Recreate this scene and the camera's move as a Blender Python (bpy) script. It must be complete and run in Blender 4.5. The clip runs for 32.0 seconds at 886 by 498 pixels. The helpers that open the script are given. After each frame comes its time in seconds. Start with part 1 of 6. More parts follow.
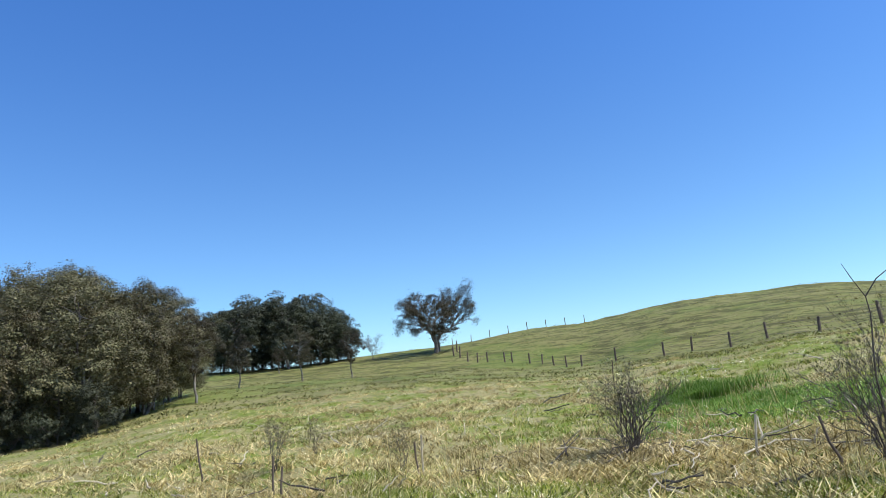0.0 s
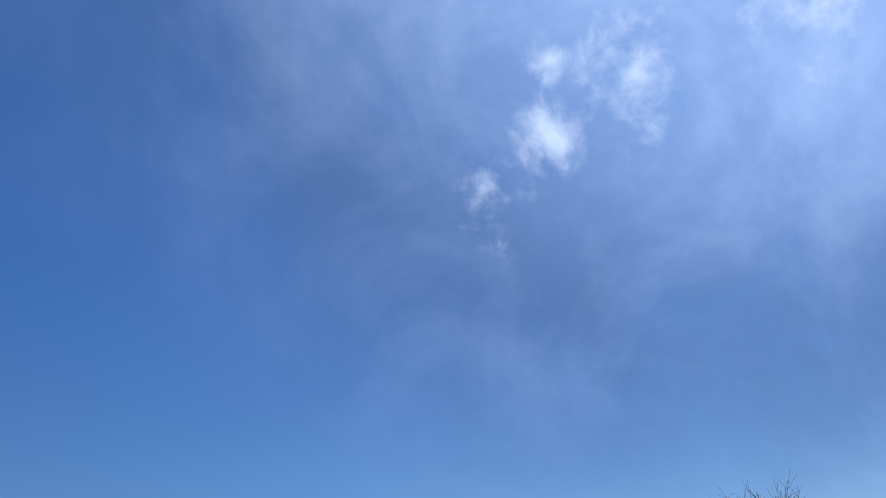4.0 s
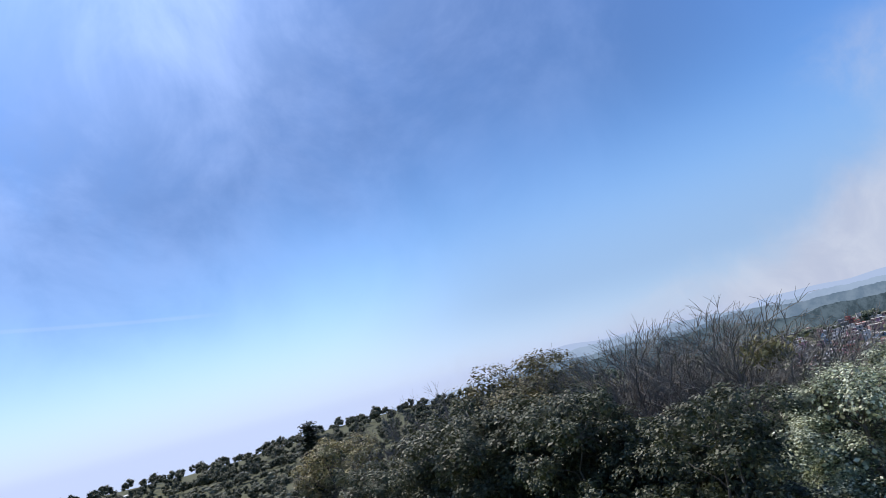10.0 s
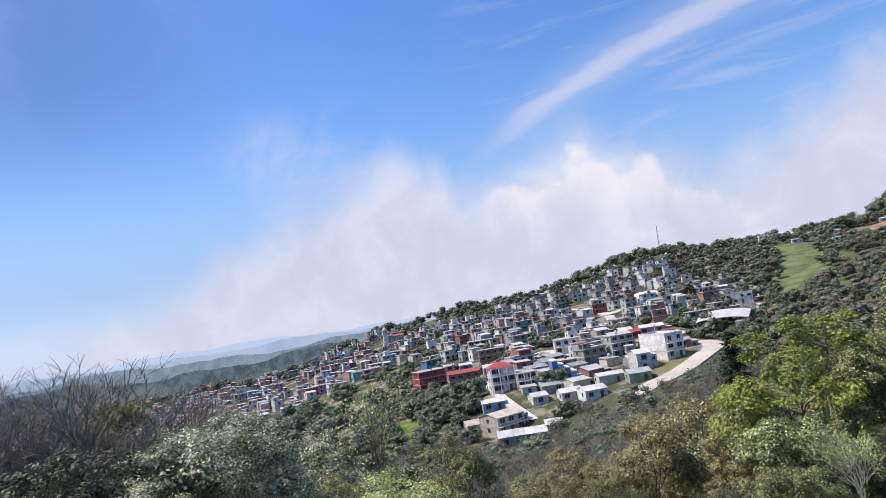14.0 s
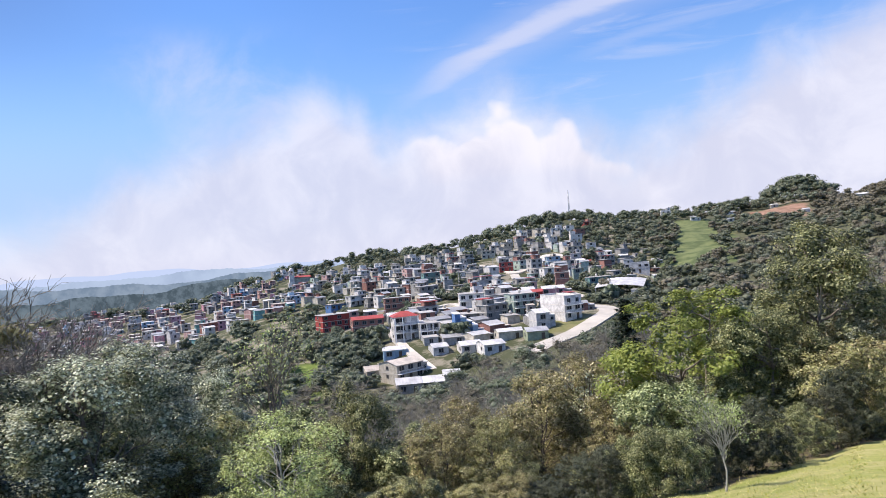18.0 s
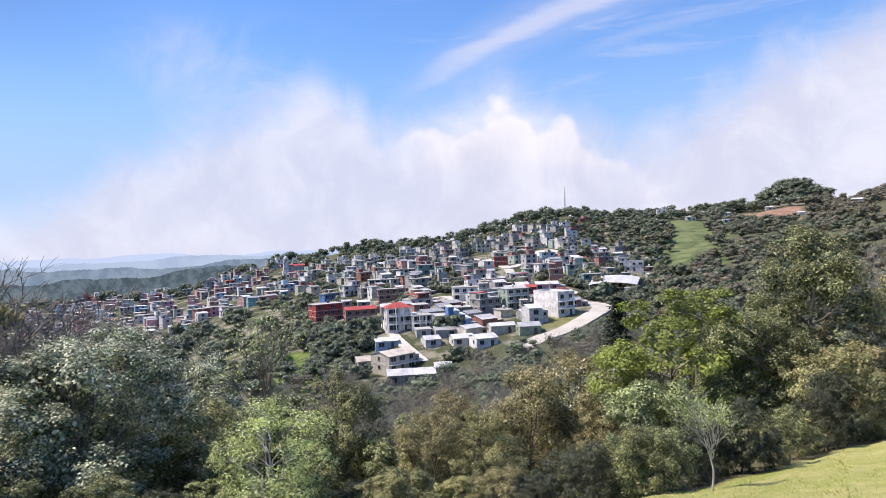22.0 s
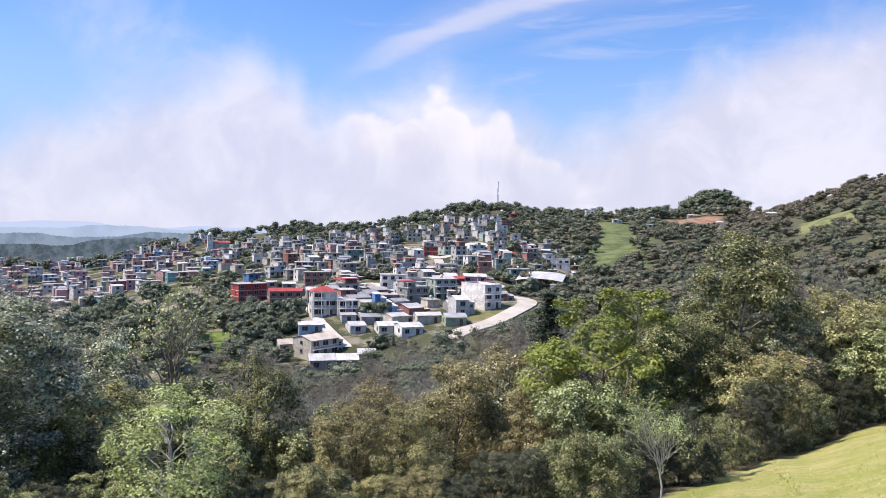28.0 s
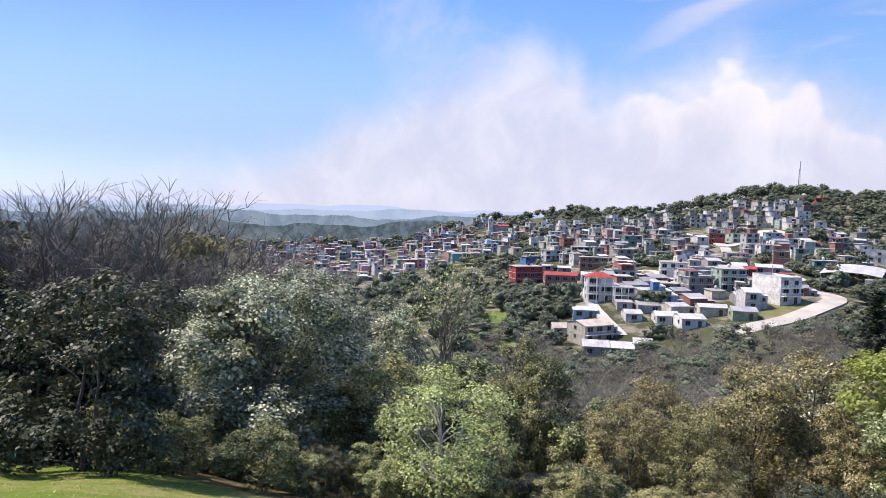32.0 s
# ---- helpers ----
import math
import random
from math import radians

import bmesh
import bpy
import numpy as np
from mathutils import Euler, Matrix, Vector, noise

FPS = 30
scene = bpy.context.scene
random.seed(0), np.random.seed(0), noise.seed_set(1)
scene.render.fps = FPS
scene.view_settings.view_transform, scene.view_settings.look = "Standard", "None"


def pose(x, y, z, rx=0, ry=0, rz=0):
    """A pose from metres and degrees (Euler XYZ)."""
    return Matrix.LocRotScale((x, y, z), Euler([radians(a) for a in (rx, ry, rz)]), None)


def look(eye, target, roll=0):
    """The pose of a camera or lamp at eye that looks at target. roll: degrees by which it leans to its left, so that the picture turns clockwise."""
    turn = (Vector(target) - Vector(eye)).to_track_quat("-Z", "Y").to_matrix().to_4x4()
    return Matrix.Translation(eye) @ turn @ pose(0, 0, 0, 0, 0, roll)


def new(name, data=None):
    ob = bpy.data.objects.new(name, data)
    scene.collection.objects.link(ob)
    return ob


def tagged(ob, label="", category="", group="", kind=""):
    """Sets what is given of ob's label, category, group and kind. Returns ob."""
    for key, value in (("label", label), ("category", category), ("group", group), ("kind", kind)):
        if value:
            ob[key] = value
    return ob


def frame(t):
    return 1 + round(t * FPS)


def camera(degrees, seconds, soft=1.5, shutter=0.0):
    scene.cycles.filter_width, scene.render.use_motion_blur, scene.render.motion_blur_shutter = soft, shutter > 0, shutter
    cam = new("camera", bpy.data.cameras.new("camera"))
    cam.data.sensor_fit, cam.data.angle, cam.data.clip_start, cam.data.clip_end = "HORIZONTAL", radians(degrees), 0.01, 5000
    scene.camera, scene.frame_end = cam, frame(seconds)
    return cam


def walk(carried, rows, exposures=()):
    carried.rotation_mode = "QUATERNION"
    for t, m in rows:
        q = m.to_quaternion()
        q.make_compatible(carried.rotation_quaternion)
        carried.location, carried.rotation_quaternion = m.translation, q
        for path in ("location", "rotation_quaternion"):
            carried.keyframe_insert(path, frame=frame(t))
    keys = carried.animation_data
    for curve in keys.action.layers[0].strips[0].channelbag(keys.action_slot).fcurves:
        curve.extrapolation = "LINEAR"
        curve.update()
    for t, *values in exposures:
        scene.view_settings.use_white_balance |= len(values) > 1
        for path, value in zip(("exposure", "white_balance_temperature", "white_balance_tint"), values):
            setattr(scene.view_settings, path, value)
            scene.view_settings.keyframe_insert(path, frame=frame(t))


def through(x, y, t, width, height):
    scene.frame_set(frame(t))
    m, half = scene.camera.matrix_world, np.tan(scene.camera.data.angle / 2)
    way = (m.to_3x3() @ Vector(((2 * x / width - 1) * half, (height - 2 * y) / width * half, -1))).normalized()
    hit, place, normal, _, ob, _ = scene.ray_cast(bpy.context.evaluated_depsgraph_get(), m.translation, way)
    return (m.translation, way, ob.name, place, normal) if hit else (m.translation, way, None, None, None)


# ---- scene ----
EYE = 1.6


def aim(x, y, z, bearing, rise, roll):
    """A camera pose from a place, a compass bearing (clockwise from +y), a rise and a roll, in degrees."""
    b, e = radians(bearing), radians(rise)
    way = Vector((math.sin(b) * math.cos(e), math.cos(b) * math.cos(e), math.sin(e)))
    return look((x, y, z), Vector((x, y, z)) + way, roll)


# seconds, place, bearing, rise, roll
PATH = [
    (0.0, 0.00, 0.00, 1.60, 168.56, 10.14, -5.55),
    (0.5, 0.00, 0.00, 1.60, 174.92, 9.98, -5.73),
    (1.0, 0.00, 0.00, 1.60, 179.63, 10.18, -5.60),
    (1.5, 0.00, 0.00, 1.60, -175.41, 10.92, -5.10),
    (2.0, 0.00, 0.00, 1.60, -168.81, 12.67, -4.45),
    (2.5, 0.00, 0.00, 1.60, -160.43, 15.83, -4.01),
    (3.0, 0.00, 0.00, 1.60, -151.01, 20.59, -4.67),
    (3.5, 0.00, 0.00, 1.60, -141.98, 26.04, -4.40),
    (4.0, 0.00, 0.00, 1.60, -133.88, 32.36, -7.90),
    (4.5, 0.00, 0.00, 1.60, -125.73, 38.12, -14.65),
    (5.5, 0.00, 0.00, 1.60, -106.40, 44.10, -26.50),
    (6.5, 0.00, 0.00, 1.60, -91.25, 39.45, -31.67),
    (7.0, 0.00, 0.00, 1.60, -86.58, 34.69, -30.58),
    (7.5, 0.00, 0.00, 1.60, -84.11, 28.85, -27.15),
    (8.0, 0.00, 0.00, 1.60, -83.16, 21.79, -23.15),
    (8.2, 0.00, 0.00, 1.60, -83.95, 18.92, -22.01),
    (8.5, 0.00, 0.00, 1.60, -84.05, 14.71, -19.57),
    (9.0, 0.00, 0.00, 1.60, -74.66, 10.70, -16.68),
    (9.5, 0.00, 0.00, 1.60, -63.07, 9.84, -15.15),
    (10.0, 0.00, 0.00, 1.60, -53.12, 9.83, -14.03),
    (10.5, 0.00, 0.00, 1.60, -43.15, 9.03, -13.17),
    (11.0, 0.00, 0.00, 1.60, -33.95, 7.91, -12.30),
    (11.5, 0.00, 0.00, 1.60, -25.61, 6.96, -11.51),
    (12.0, 0.00, 0.00, 1.60, -18.53, 6.13, -10.77),
    (12.5, 0.00, 0.00, 1.60, -13.16, 5.66, -10.23),
    (13.0, 0.00, 0.00, 1.60, -9.31, 5.36, -9.69),
    (13.5, 0.00, 0.00, 1.60, -6.69, 5.08, -9.34),
    (14.0, 0.00, 0.00, 1.60, -4.82, 4.68, -9.00),
    (14.5, 0.00, 0.00, 1.60, -3.36, 4.12, -8.32),
    (15.0, 0.00, 0.00, 1.60, -1.98, 3.35, -7.68),
    (15.5, 0.00, 0.00, 1.60, -0.52, 2.47, -7.04),
    (16.5, 0.00, 0.00, 1.60, 2.20, 1.00, -5.90),
    (17.5, 0.00, 0.00, 1.60, 2.62, 0.03, -4.76),
    (18.0, 0.00, 0.00, 1.60, 1.88, -0.31, -4.06),
    (18.5, 0.00, 0.00, 1.60, 0.94, -0.61, -3.30),
    (19.0, 0.00, 0.00, 1.60, 0.00, -0.76, -2.59),
    (19.5, 0.00, 0.00, 1.60, -1.24, -0.72, -2.12),
    (20.0, 0.00, 0.00, 1.60, -2.45, -0.55, -1.84),
    (20.5, 0.00, 0.00, 1.60, -2.95, -0.37, -1.90),
    (21.0, 0.00, 0.00, 1.60, -2.30, -0.42, -2.08),
    (21.5, 0.00, 0.00, 1.60, -0.40, -0.67, -2.25),
    (22.0, 0.00, 0.00, 1.60, 2.25, -0.94, -2.36),
    (22.5, 0.00, 0.00, 1.60, 4.69, -1.19, -2.27),
    (23.0, 0.00, 0.00, 1.60, 6.48, -1.37, -2.15),
    (23.5, 0.00, 0.00, 1.60, 8.35, -1.70, -1.77),
    (24.0, 0.00, 0.00, 1.60, 10.67, -2.02, -1.12),
    (24.5, 0.00, 0.00, 1.60, 13.25, -2.18, -0.14),
    (25.5, 0.00, 0.00, 1.60, 16.30, -1.70, 1.10),
    (26.5, 0.00, 0.00, 1.60, 14.18, -1.20, 1.44),
    (27.0, 0.00, 0.00, 1.60, 11.67, -1.43, 1.41),
    (27.5, -0.00, 0.06, 1.59, 9.32, -1.75, 1.45),
    (28.0, -0.07, 1.27, 1.47, 8.02, -1.93, 1.43),
    (28.5, -0.15, 2.56, 1.34, 6.06, -1.92, 1.70),
    (29.0, -0.16, 2.75, 1.32, 3.84, -2.25, 1.84),
    (29.5, -0.16, 2.75, 1.32, 1.10, -2.42, 1.88),
    (30.0, -0.16, 2.75, 1.32, -1.94, -2.53, 1.82),
    (30.5, -0.16, 2.75, 1.32, -5.55, -2.69, 1.98),
    (31.0, -0.16, 2.75, 1.32, -9.37, -3.10, 2.03),
    (31.5, -0.16, 2.75, 1.32, -12.48, -3.50, 1.88),
    (32.0, -0.16, 2.75, 1.32, -14.53, -3.79, 1.60),
]
cam = camera(65.3, 32.0, soft=0.6)
EXPOSURES = [(0.0, 0.12, 5900, 10), (2.5, 0.06, 5900, 10), (3.0, -0.2, 5950, 10), (4.0, -0.65, 5950, 10), (4.5, -1.0, 5950, 10), (6.5, -1.4, 5500, 9), (7.5, -1.2, 5600, 9),
             (8.0, -0.8, 5950, 10), (8.5, -0.35, 6000, 11), (9.0, -0.15, 6050, 11), (9.5, -0.05, 6100, 12), (11.0, 0.05, 6350, 15), (13.0, 0.18, 6500, 17), (19.0, 0.4, 6550, 18), (32.0, 0.4, 6600, 20)]
walk(cam, [(t, aim(*row)) for t, *row in PATH], EXPOSURES)

# ---- sky and sun ----
SUN_BEARING, SUN_RISE = -88.0, 54.8
# small torn clouds: bearing, rise, size in degrees
PUFFS = ((-119.0, 45.5, 1.2), (-110.8, 41.8, 3.2), (-92.8, 41.1, 3.8), (-128.4, 32.0, 1.5), (-129.0, 36.8, 2.2))


def bearing_way(bearing, rise):
    b, e = radians(bearing), radians(rise)
    return Vector((math.sin(b) * math.cos(e), math.cos(b) * math.cos(e), math.sin(e)))


class Nodes:
    """A small writer of shader nodes."""

    def __init__(self, tree):
        self.tree = tree

    def add(self, kind, _out=0, **fields):
        n = self.tree.nodes.new(kind)
        for key, value in fields.items():
            slot = n.inputs[int(key[2:])] if key[2:].isdigit() else n.inputs[key[2:].replace("_", " ")]
            if hasattr(value, "is_linked"):
                self.tree.links.new(value, slot)
            else:
                slot.default_value = value
        return n.outputs[_out]

    def math(self, op, a, b=0.0, c=0.0, clamp=False):
        n = self.tree.nodes.new("ShaderNodeMath")
        n.operation, n.use_clamp = op, clamp
        for slot, value in zip(n.inputs, (a, b, c)):
            if hasattr(value, "is_linked"):
                self.tree.links.new(value, slot)
            else:
                slot.default_value = value
        return n.outputs[0]

    def span(self, value, a, b, lo=0.0, hi=1.0):
        """Smoothly from lo at a to hi at b."""
        n = self.tree.nodes.new("ShaderNodeMapRange")
        n.interpolation_type = "SMOOTHSTEP"
        self.tree.links.new(value, n.inputs[0])
        for k, v in zip((1, 2, 3, 4), (a, b, lo, hi)):
            n.inputs[k].default_value = v
        return n.outputs[0]

    def mix(self, factor, a, b, blend="MIX"):
        n = self.tree.nodes.new("ShaderNodeMix")
        n.data_type, n.blend_type = "RGBA", blend
        for slot, value in ((n.inputs[0], factor), (n.inputs[6], a), (n.inputs[7], b)):
            if hasattr(value, "is_linked"):
                self.tree.links.new(value, slot)
            elif isinstance(value, tuple):
                slot.default_value = (*value, 1.0)[:4]
            else:
                slot.default_value = value
        return n.outputs[2]

    def noise(self, vector, scale, detail=4.0, rough=0.55, warp=0.0):
        n = self.tree.nodes.new("ShaderNodeTexNoise")
        if vector is not None:
            self.tree.links.new(vector, n.inputs["Vector"])
        n.inputs["Scale"].default_value, n.inputs["Detail"].default_value = scale, detail
        n.inputs["Roughness"].default_value, n.inputs["Distortion"].default_value = rough, warp
        return n.outputs[0]


def make_sky():
    world = bpy.data.worlds.new("sky")
    scene.world = world
    world.use_nodes = True
    tree = world.node_tree
    tree.nodes.clear()
    g = Nodes(tree)
    air = tree.nodes.new("ShaderNodeTexSky")
    air.sky_type, air.sun_disc = "NISHITA", False
    air.sun_elevation, air.sun_rotation = radians(SUN_RISE), radians(SUN_BEARING % 360)
    air.altitude, air.air_density, air.dust_density, air.ozone_density = 2000.0, 1.0, 1.2, 2.5
    sky = air.outputs[0]
    way = g.add("ShaderNodeTexCoord")
    split = tree.nodes.new("ShaderNodeSeparateXYZ")
    tree.links.new(way, split.inputs[0])
    x, y, z = split.outputs
    az = g.math("MULTIPLY", g.math("ARCTAN2", x, y), 57.29578)
    el = g.math("MULTIPLY", g.math("ARCSINE", z), 57.29578)

    def around(centre, half, soft):
        """1 within half degrees of a bearing, falling to 0 over soft degrees."""
        off = g.math("ABSOLUTE", g.math("SUBTRACT", az, centre))
        return g.span(off, half + soft, half)

    mid = g.noise(way, 6.5, 7.0, 0.6, 0.4)
    fine = g.noise(way, 17.0, 6.0, 0.6, 0.3)
    # the cumulus bank over the town: a crest line by bearing, billowed and frayed
    billow = tree.nodes.new("ShaderNodeTexVoronoi")
    billow.feature = "SMOOTH_F1"
    tree.links.new(way, billow.inputs["Vector"])
    billow.inputs["Scale"].default_value, billow.inputs["Smoothness"].default_value = 19.0, 0.6
    knobs = g.math("SUBTRACT", 0.42, billow.outputs["Distance"])
    small = tree.nodes.new("ShaderNodeTexVoronoi")
    small.feature = "SMOOTH_F1"
    tree.links.new(way, small.inputs["Vector"])
    small.inputs["Scale"].default_value, small.inputs["Smoothness"].default_value = 48.0, 0.5
    knobs = g.math("ADD", g.math("MULTIPLY", knobs, 3.0), g.math("MULTIPLY", g.math("SUBTRACT", 0.4, small.outputs["Distance"]), 0.9))
    frill = g.math("ADD", g.math("MULTIPLY", g.math("SUBTRACT", mid, 0.5), 5.5), g.math("MULTIPLY", g.math("SUBTRACT", fine, 0.5), 3.5))

    def crest_line(marks):
        """Heights in degrees along the bearings, smoothly joined."""
        ramp = tree.nodes.new("ShaderNodeValToRGB")
        ramp.color_ramp.interpolation = "EASE"
        flat = g.math("DIVIDE", g.math("ADD", az, 60.0), 130.0)
        tree.links.new(flat, ramp.inputs[0])
        ends = ramp.color_ramp.elements
        while len(ends) < len(marks):
            ends.new(0.5)
        for e, (b, rise) in zip(ends, marks):
            e.position, e.color = (b + 60.0) / 130.0, (max(0.0, rise) / 20.0,) * 3 + (1.0,)
        return g.math("MULTIPLY", ramp.outputs[0], 20.0)

    crest = crest_line(((-44, 0.0), (-34, 2.2), (-28, 4.4), (-21, 8.2), (-14, 10.6), (-10.5, 12.0), (-7.6, 14.2), (-4.6, 12.4), (-2.4, 9.8), (2, 10.6), (7.6, 12.6),
                        (10.6, 11.2), (14, 9.6), (17, 7.8), (21, 8.2), (25, 11.0), (28.5, 13.4), (36, 15.5), (50, 17.0)))
    depth = g.math("SUBTRACT", g.math("ADD", crest, frill), el)
    # the bright round head, with a crisp knobbly edge
    head_line = crest_line(((-9.0, 3.0), (-5.0, 6.6), (-1.5, 9.0), (1.5, 9.7), (4.4, 10.6), (6.6, 11.3), (8.6, 11.3), (10.4, 10.5), (12.5, 9.7), (14.6, 8.8), (17.0, 6.4), (22.0, 2.0)))
    head_in = g.math("SUBTRACT", g.math("ADD", g.math("ADD", head_line, knobs), g.math("MULTIPLY", g.math("SUBTRACT", mid, 0.5), 2.6)), el)
    bright = g.math("MULTIPLY", g.math("MULTIPLY", g.span(head_in, -0.4, 1.9), g.span(el, -2.0, 6.5)), g.span(az, -7.0, 2.5, 0.0, 1.0))
    soft_bank = g.math("MULTIPLY", g.span(depth, -2.0, 4.6), g.span(az, -3.0, 6.0, 0.84, 0.93))
    bank = g.math("MAXIMUM", bright, soft_bank)
    bank = g.math("MULTIPLY", bank, around(5.0, 55.0, 20.0))
    body = g.noise(way, 9.0, 6.0, 0.6, 0.6)
    rim = g.math("MULTIPLY", bright, g.span(head_in, 5.5, 0.8))
    # thin white haze low over the valleys
    haze = g.math("MULTIPLY", g.span(el, 12.0, -3.0), around(-15.0, 90.0, 40.0))
    # a long streak of cirrus and its fainter fellows
    bow = g.math("MULTIPLY", az, g.math("SUBTRACT", 0.53, g.math("MULTIPLY", az, 0.009)))
    line = g.math("SUBTRACT", el, g.math("ADD", 12.2, bow))
    along = g.add("ShaderNodeMapping", i_0=way, i_Rotation=(0.0, -0.36, 0.0), i_Scale=(1.0, 1.0, 7.0))
    fibre = g.noise(along, 5.0, 6.0, 0.6, 0.5)
    ragged = g.math("ADD", line, g.math("MULTIPLY", g.math("SUBTRACT", fibre, 0.5), 1.8))
    streak = g.math("MAXIMUM", g.span(g.math("ABSOLUTE", ragged), 1.6, 0.2), g.math("MULTIPLY", g.span(g.math("ABSOLUTE", ragged), 3.2, 0.4), 0.35))
    streak = g.math("MULTIPLY", streak, g.math("MULTIPLY", g.span(az, -3.0, 7.0), g.span(az, 42.0, 22.0)))
    second = g.math("ADD", g.math("SUBTRACT", line, -3.6), g.math("MULTIPLY", g.math("SUBTRACT", fibre, 0.5), 2.4))
    second = g.math("MULTIPLY", g.span(g.math("ABSOLUTE", second), 0.8, 0.0), g.math("MULTIPLY", g.span(az, 12.0, 18.0, 0.0, 0.28), g.span(az, 34.0, 22.0)))
    wisp = g.span(fibre, 0.5, 0.78)
    wisp = g.math("MULTIPLY", g.math("MULTIPLY", wisp, around(19.0, 12.0, 12.0)), g.span(el, 7.0, 11.0))
    # a torn veil beside the tall head
    veil_spot = g.math("MULTIPLY", around(-15.5, 2.5, 9.0), g.math("MULTIPLY", g.span(el, 9.5, 13.0), g.span(el, 19.0, 14.5)))
    wisp = g.math("MAXIMUM", g.math("MULTIPLY", wisp, 0.5), g.math("MULTIPLY", veil_spot, g.span(mid, 0.36, 0.66, 0.0, 0.62)))
    streak = g.math("MAXIMUM", g.math("MAXIMUM", g.math("MULTIPLY", streak, 0.92), second), wisp)
    # torn thin cloud round the sun
    sun_way = bearing_way(SUN_BEARING, SUN_RISE)
    dot = tree.nodes.new("ShaderNodeVectorMath")
    dot.operation = "DOT_PRODUCT"
    tree.links.new(way, dot.inputs[0])
    dot.inputs[1].default_value = tuple(sun_way)
    near = dot.outputs[1]
    off = g.math("MULTIPLY", g.math("ARCCOSINE", near), 57.29578)
    sheet = g.noise(way, 2.6, 6.0, 0.6, 0.6)
    veil = g.math("MULTIPLY", g.span(sheet, 0.25, 0.6, 0.45, 1.0), g.math("MULTIPLY", g.span(off, 64.0, 36.0), g.span(el, 1.0, 11.0)))

    def puff(bearing, rise, size, sharp=-0.9):
        """A torn little cloud at a place in the sky."""
        spot = tree.nodes.new("ShaderNodeVectorMath")
        spot.operation = "DISTANCE"
        tree.links.new(way, spot.inputs[0])
        spot.inputs[1].default_value = tuple(bearing_way(bearing, rise))
        apart = g.math("MULTIPLY", spot.outputs[1], 57.29578 / size)
        rag = g.math("ADD", g.math("MULTIPLY", g.math("SUBTRACT", fine, 0.5), 3.4), g.math("MULTIPLY", g.math("SUBTRACT", mid, 0.5), 4.5))
        return g.span(g.math("ADD", g.math("MULTIPLY", apart, 0.8), rag), 1.2, sharp)

    torn = puff(-121.4, 40.0, 1.9)
    for spot in PUFFS:
        torn = g.math("MAXIMUM", torn, puff(*spot))
    tint = g.mix(g.span(el, 2.0, 36.0), (0.82, 1.01, 1.08), (0.62, 1.0, 1.42))
    base = g.mix(1.0, sky, tint, "MULTIPLY")
    base = g.mix(g.math("MULTIPLY", around(-52.0, 14.0, 26.0), g.span(el, 6.0, 22.0, 0.0, 0.42)), base, (0.3, 0.5, 1.0))
    white = g.mix(g.span(body, 0.35, 0.68), (3.75, 4.0, 4.75), (4.6, 4.8, 5.3))
    white = g.mix(g.math("MULTIPLY", rim, 0.9), white, g.mix(g.span(body, 0.3, 0.65), (4.3, 4.5, 5.0), (5.2, 5.3, 5.6)))
    pale = g.mix(g.span(az, -62.0, -22.0), (4.3, 5.0, 6.7), (3.0, 3.65, 5.0))
    col = g.mix(g.math("MULTIPLY", haze, 0.96), base, pale)
    low = g.math("MULTIPLY", around(-12.0, 34.0, 20.0), g.math("MULTIPLY", g.span(el, 17.0, 5.0), g.span(el, -1.0, 5.0)))
    col = g.mix(g.math("MULTIPLY", low, 0.6), col, (1.95, 2.95, 4.6))
    col = g.mix(g.span(el, 0.2, -1.0), col, pale)
    col = g.mix(g.math("MULTIPLY", streak, 0.75), col, (4.0, 4.3, 5.1))
    ragged = g.span(g.noise(way, 4.0, 6.0, 0.6, 0.5), 0.35, 0.7)
    lit = g.mix(ragged, (3.7, 5.4, 9.2), (6.0, 7.8, 11.8))
    dull = g.mix(ragged, (1.2, 2.0, 4.0), (2.3, 3.3, 5.8))
    col = g.mix(g.math("MULTIPLY", veil, 0.75), col, g.mix(g.span(off, 16.0, 42.0), lit, dull))
    trail = g.math("SUBTRACT", el, g.math("SUBTRACT", 1.4, g.math("MULTIPLY", az, 0.1)))
    trail = g.math("MULTIPLY", g.span(g.math("ABSOLUTE", trail), 0.22, 0.05), around(-81.0, 6.0, 4.0))
    col = g.mix(g.math("MULTIPLY", trail, 0.14), col, (4.6, 5.4, 7.4))
    col = g.mix(g.math("MULTIPLY", torn, 0.75), col, (9.5, 10.8, 13.2))
    col = g.mix(bank, col, white)
    # the sun's bright ring in the thin cloud, and its disc
    glow = g.math("POWER", g.span(off, 19.0, 0.0), 3.2)
    col = g.mix(g.math("MULTIPLY", glow, 0.85), col, (11.5, 14.2, 19.5))
    col = g.mix(g.span(off, 2.2, 1.3), col, (40.0, 39.0, 36.0))
    back = tree.nodes.new("ShaderNodeBackground")
    tree.links.new(col, back.inputs[0])
    back.inputs[1].default_value = 0.14
    out = tree.nodes.new("ShaderNodeOutputWorld")
    tree.links.new(back.outputs[0], out.inputs[0])


make_sky()
lamp = bpy.data.lights.new("sun", "SUN")
lamp.energy, lamp.angle, lamp.color = 5.0, radians(0.53), (1.0, 0.92, 0.77)
sun = new("sun", lamp)
sun.matrix_world = look(tuple(bearing_way(SUN_BEARING, SUN_RISE) * 300), (0, 0, 0))

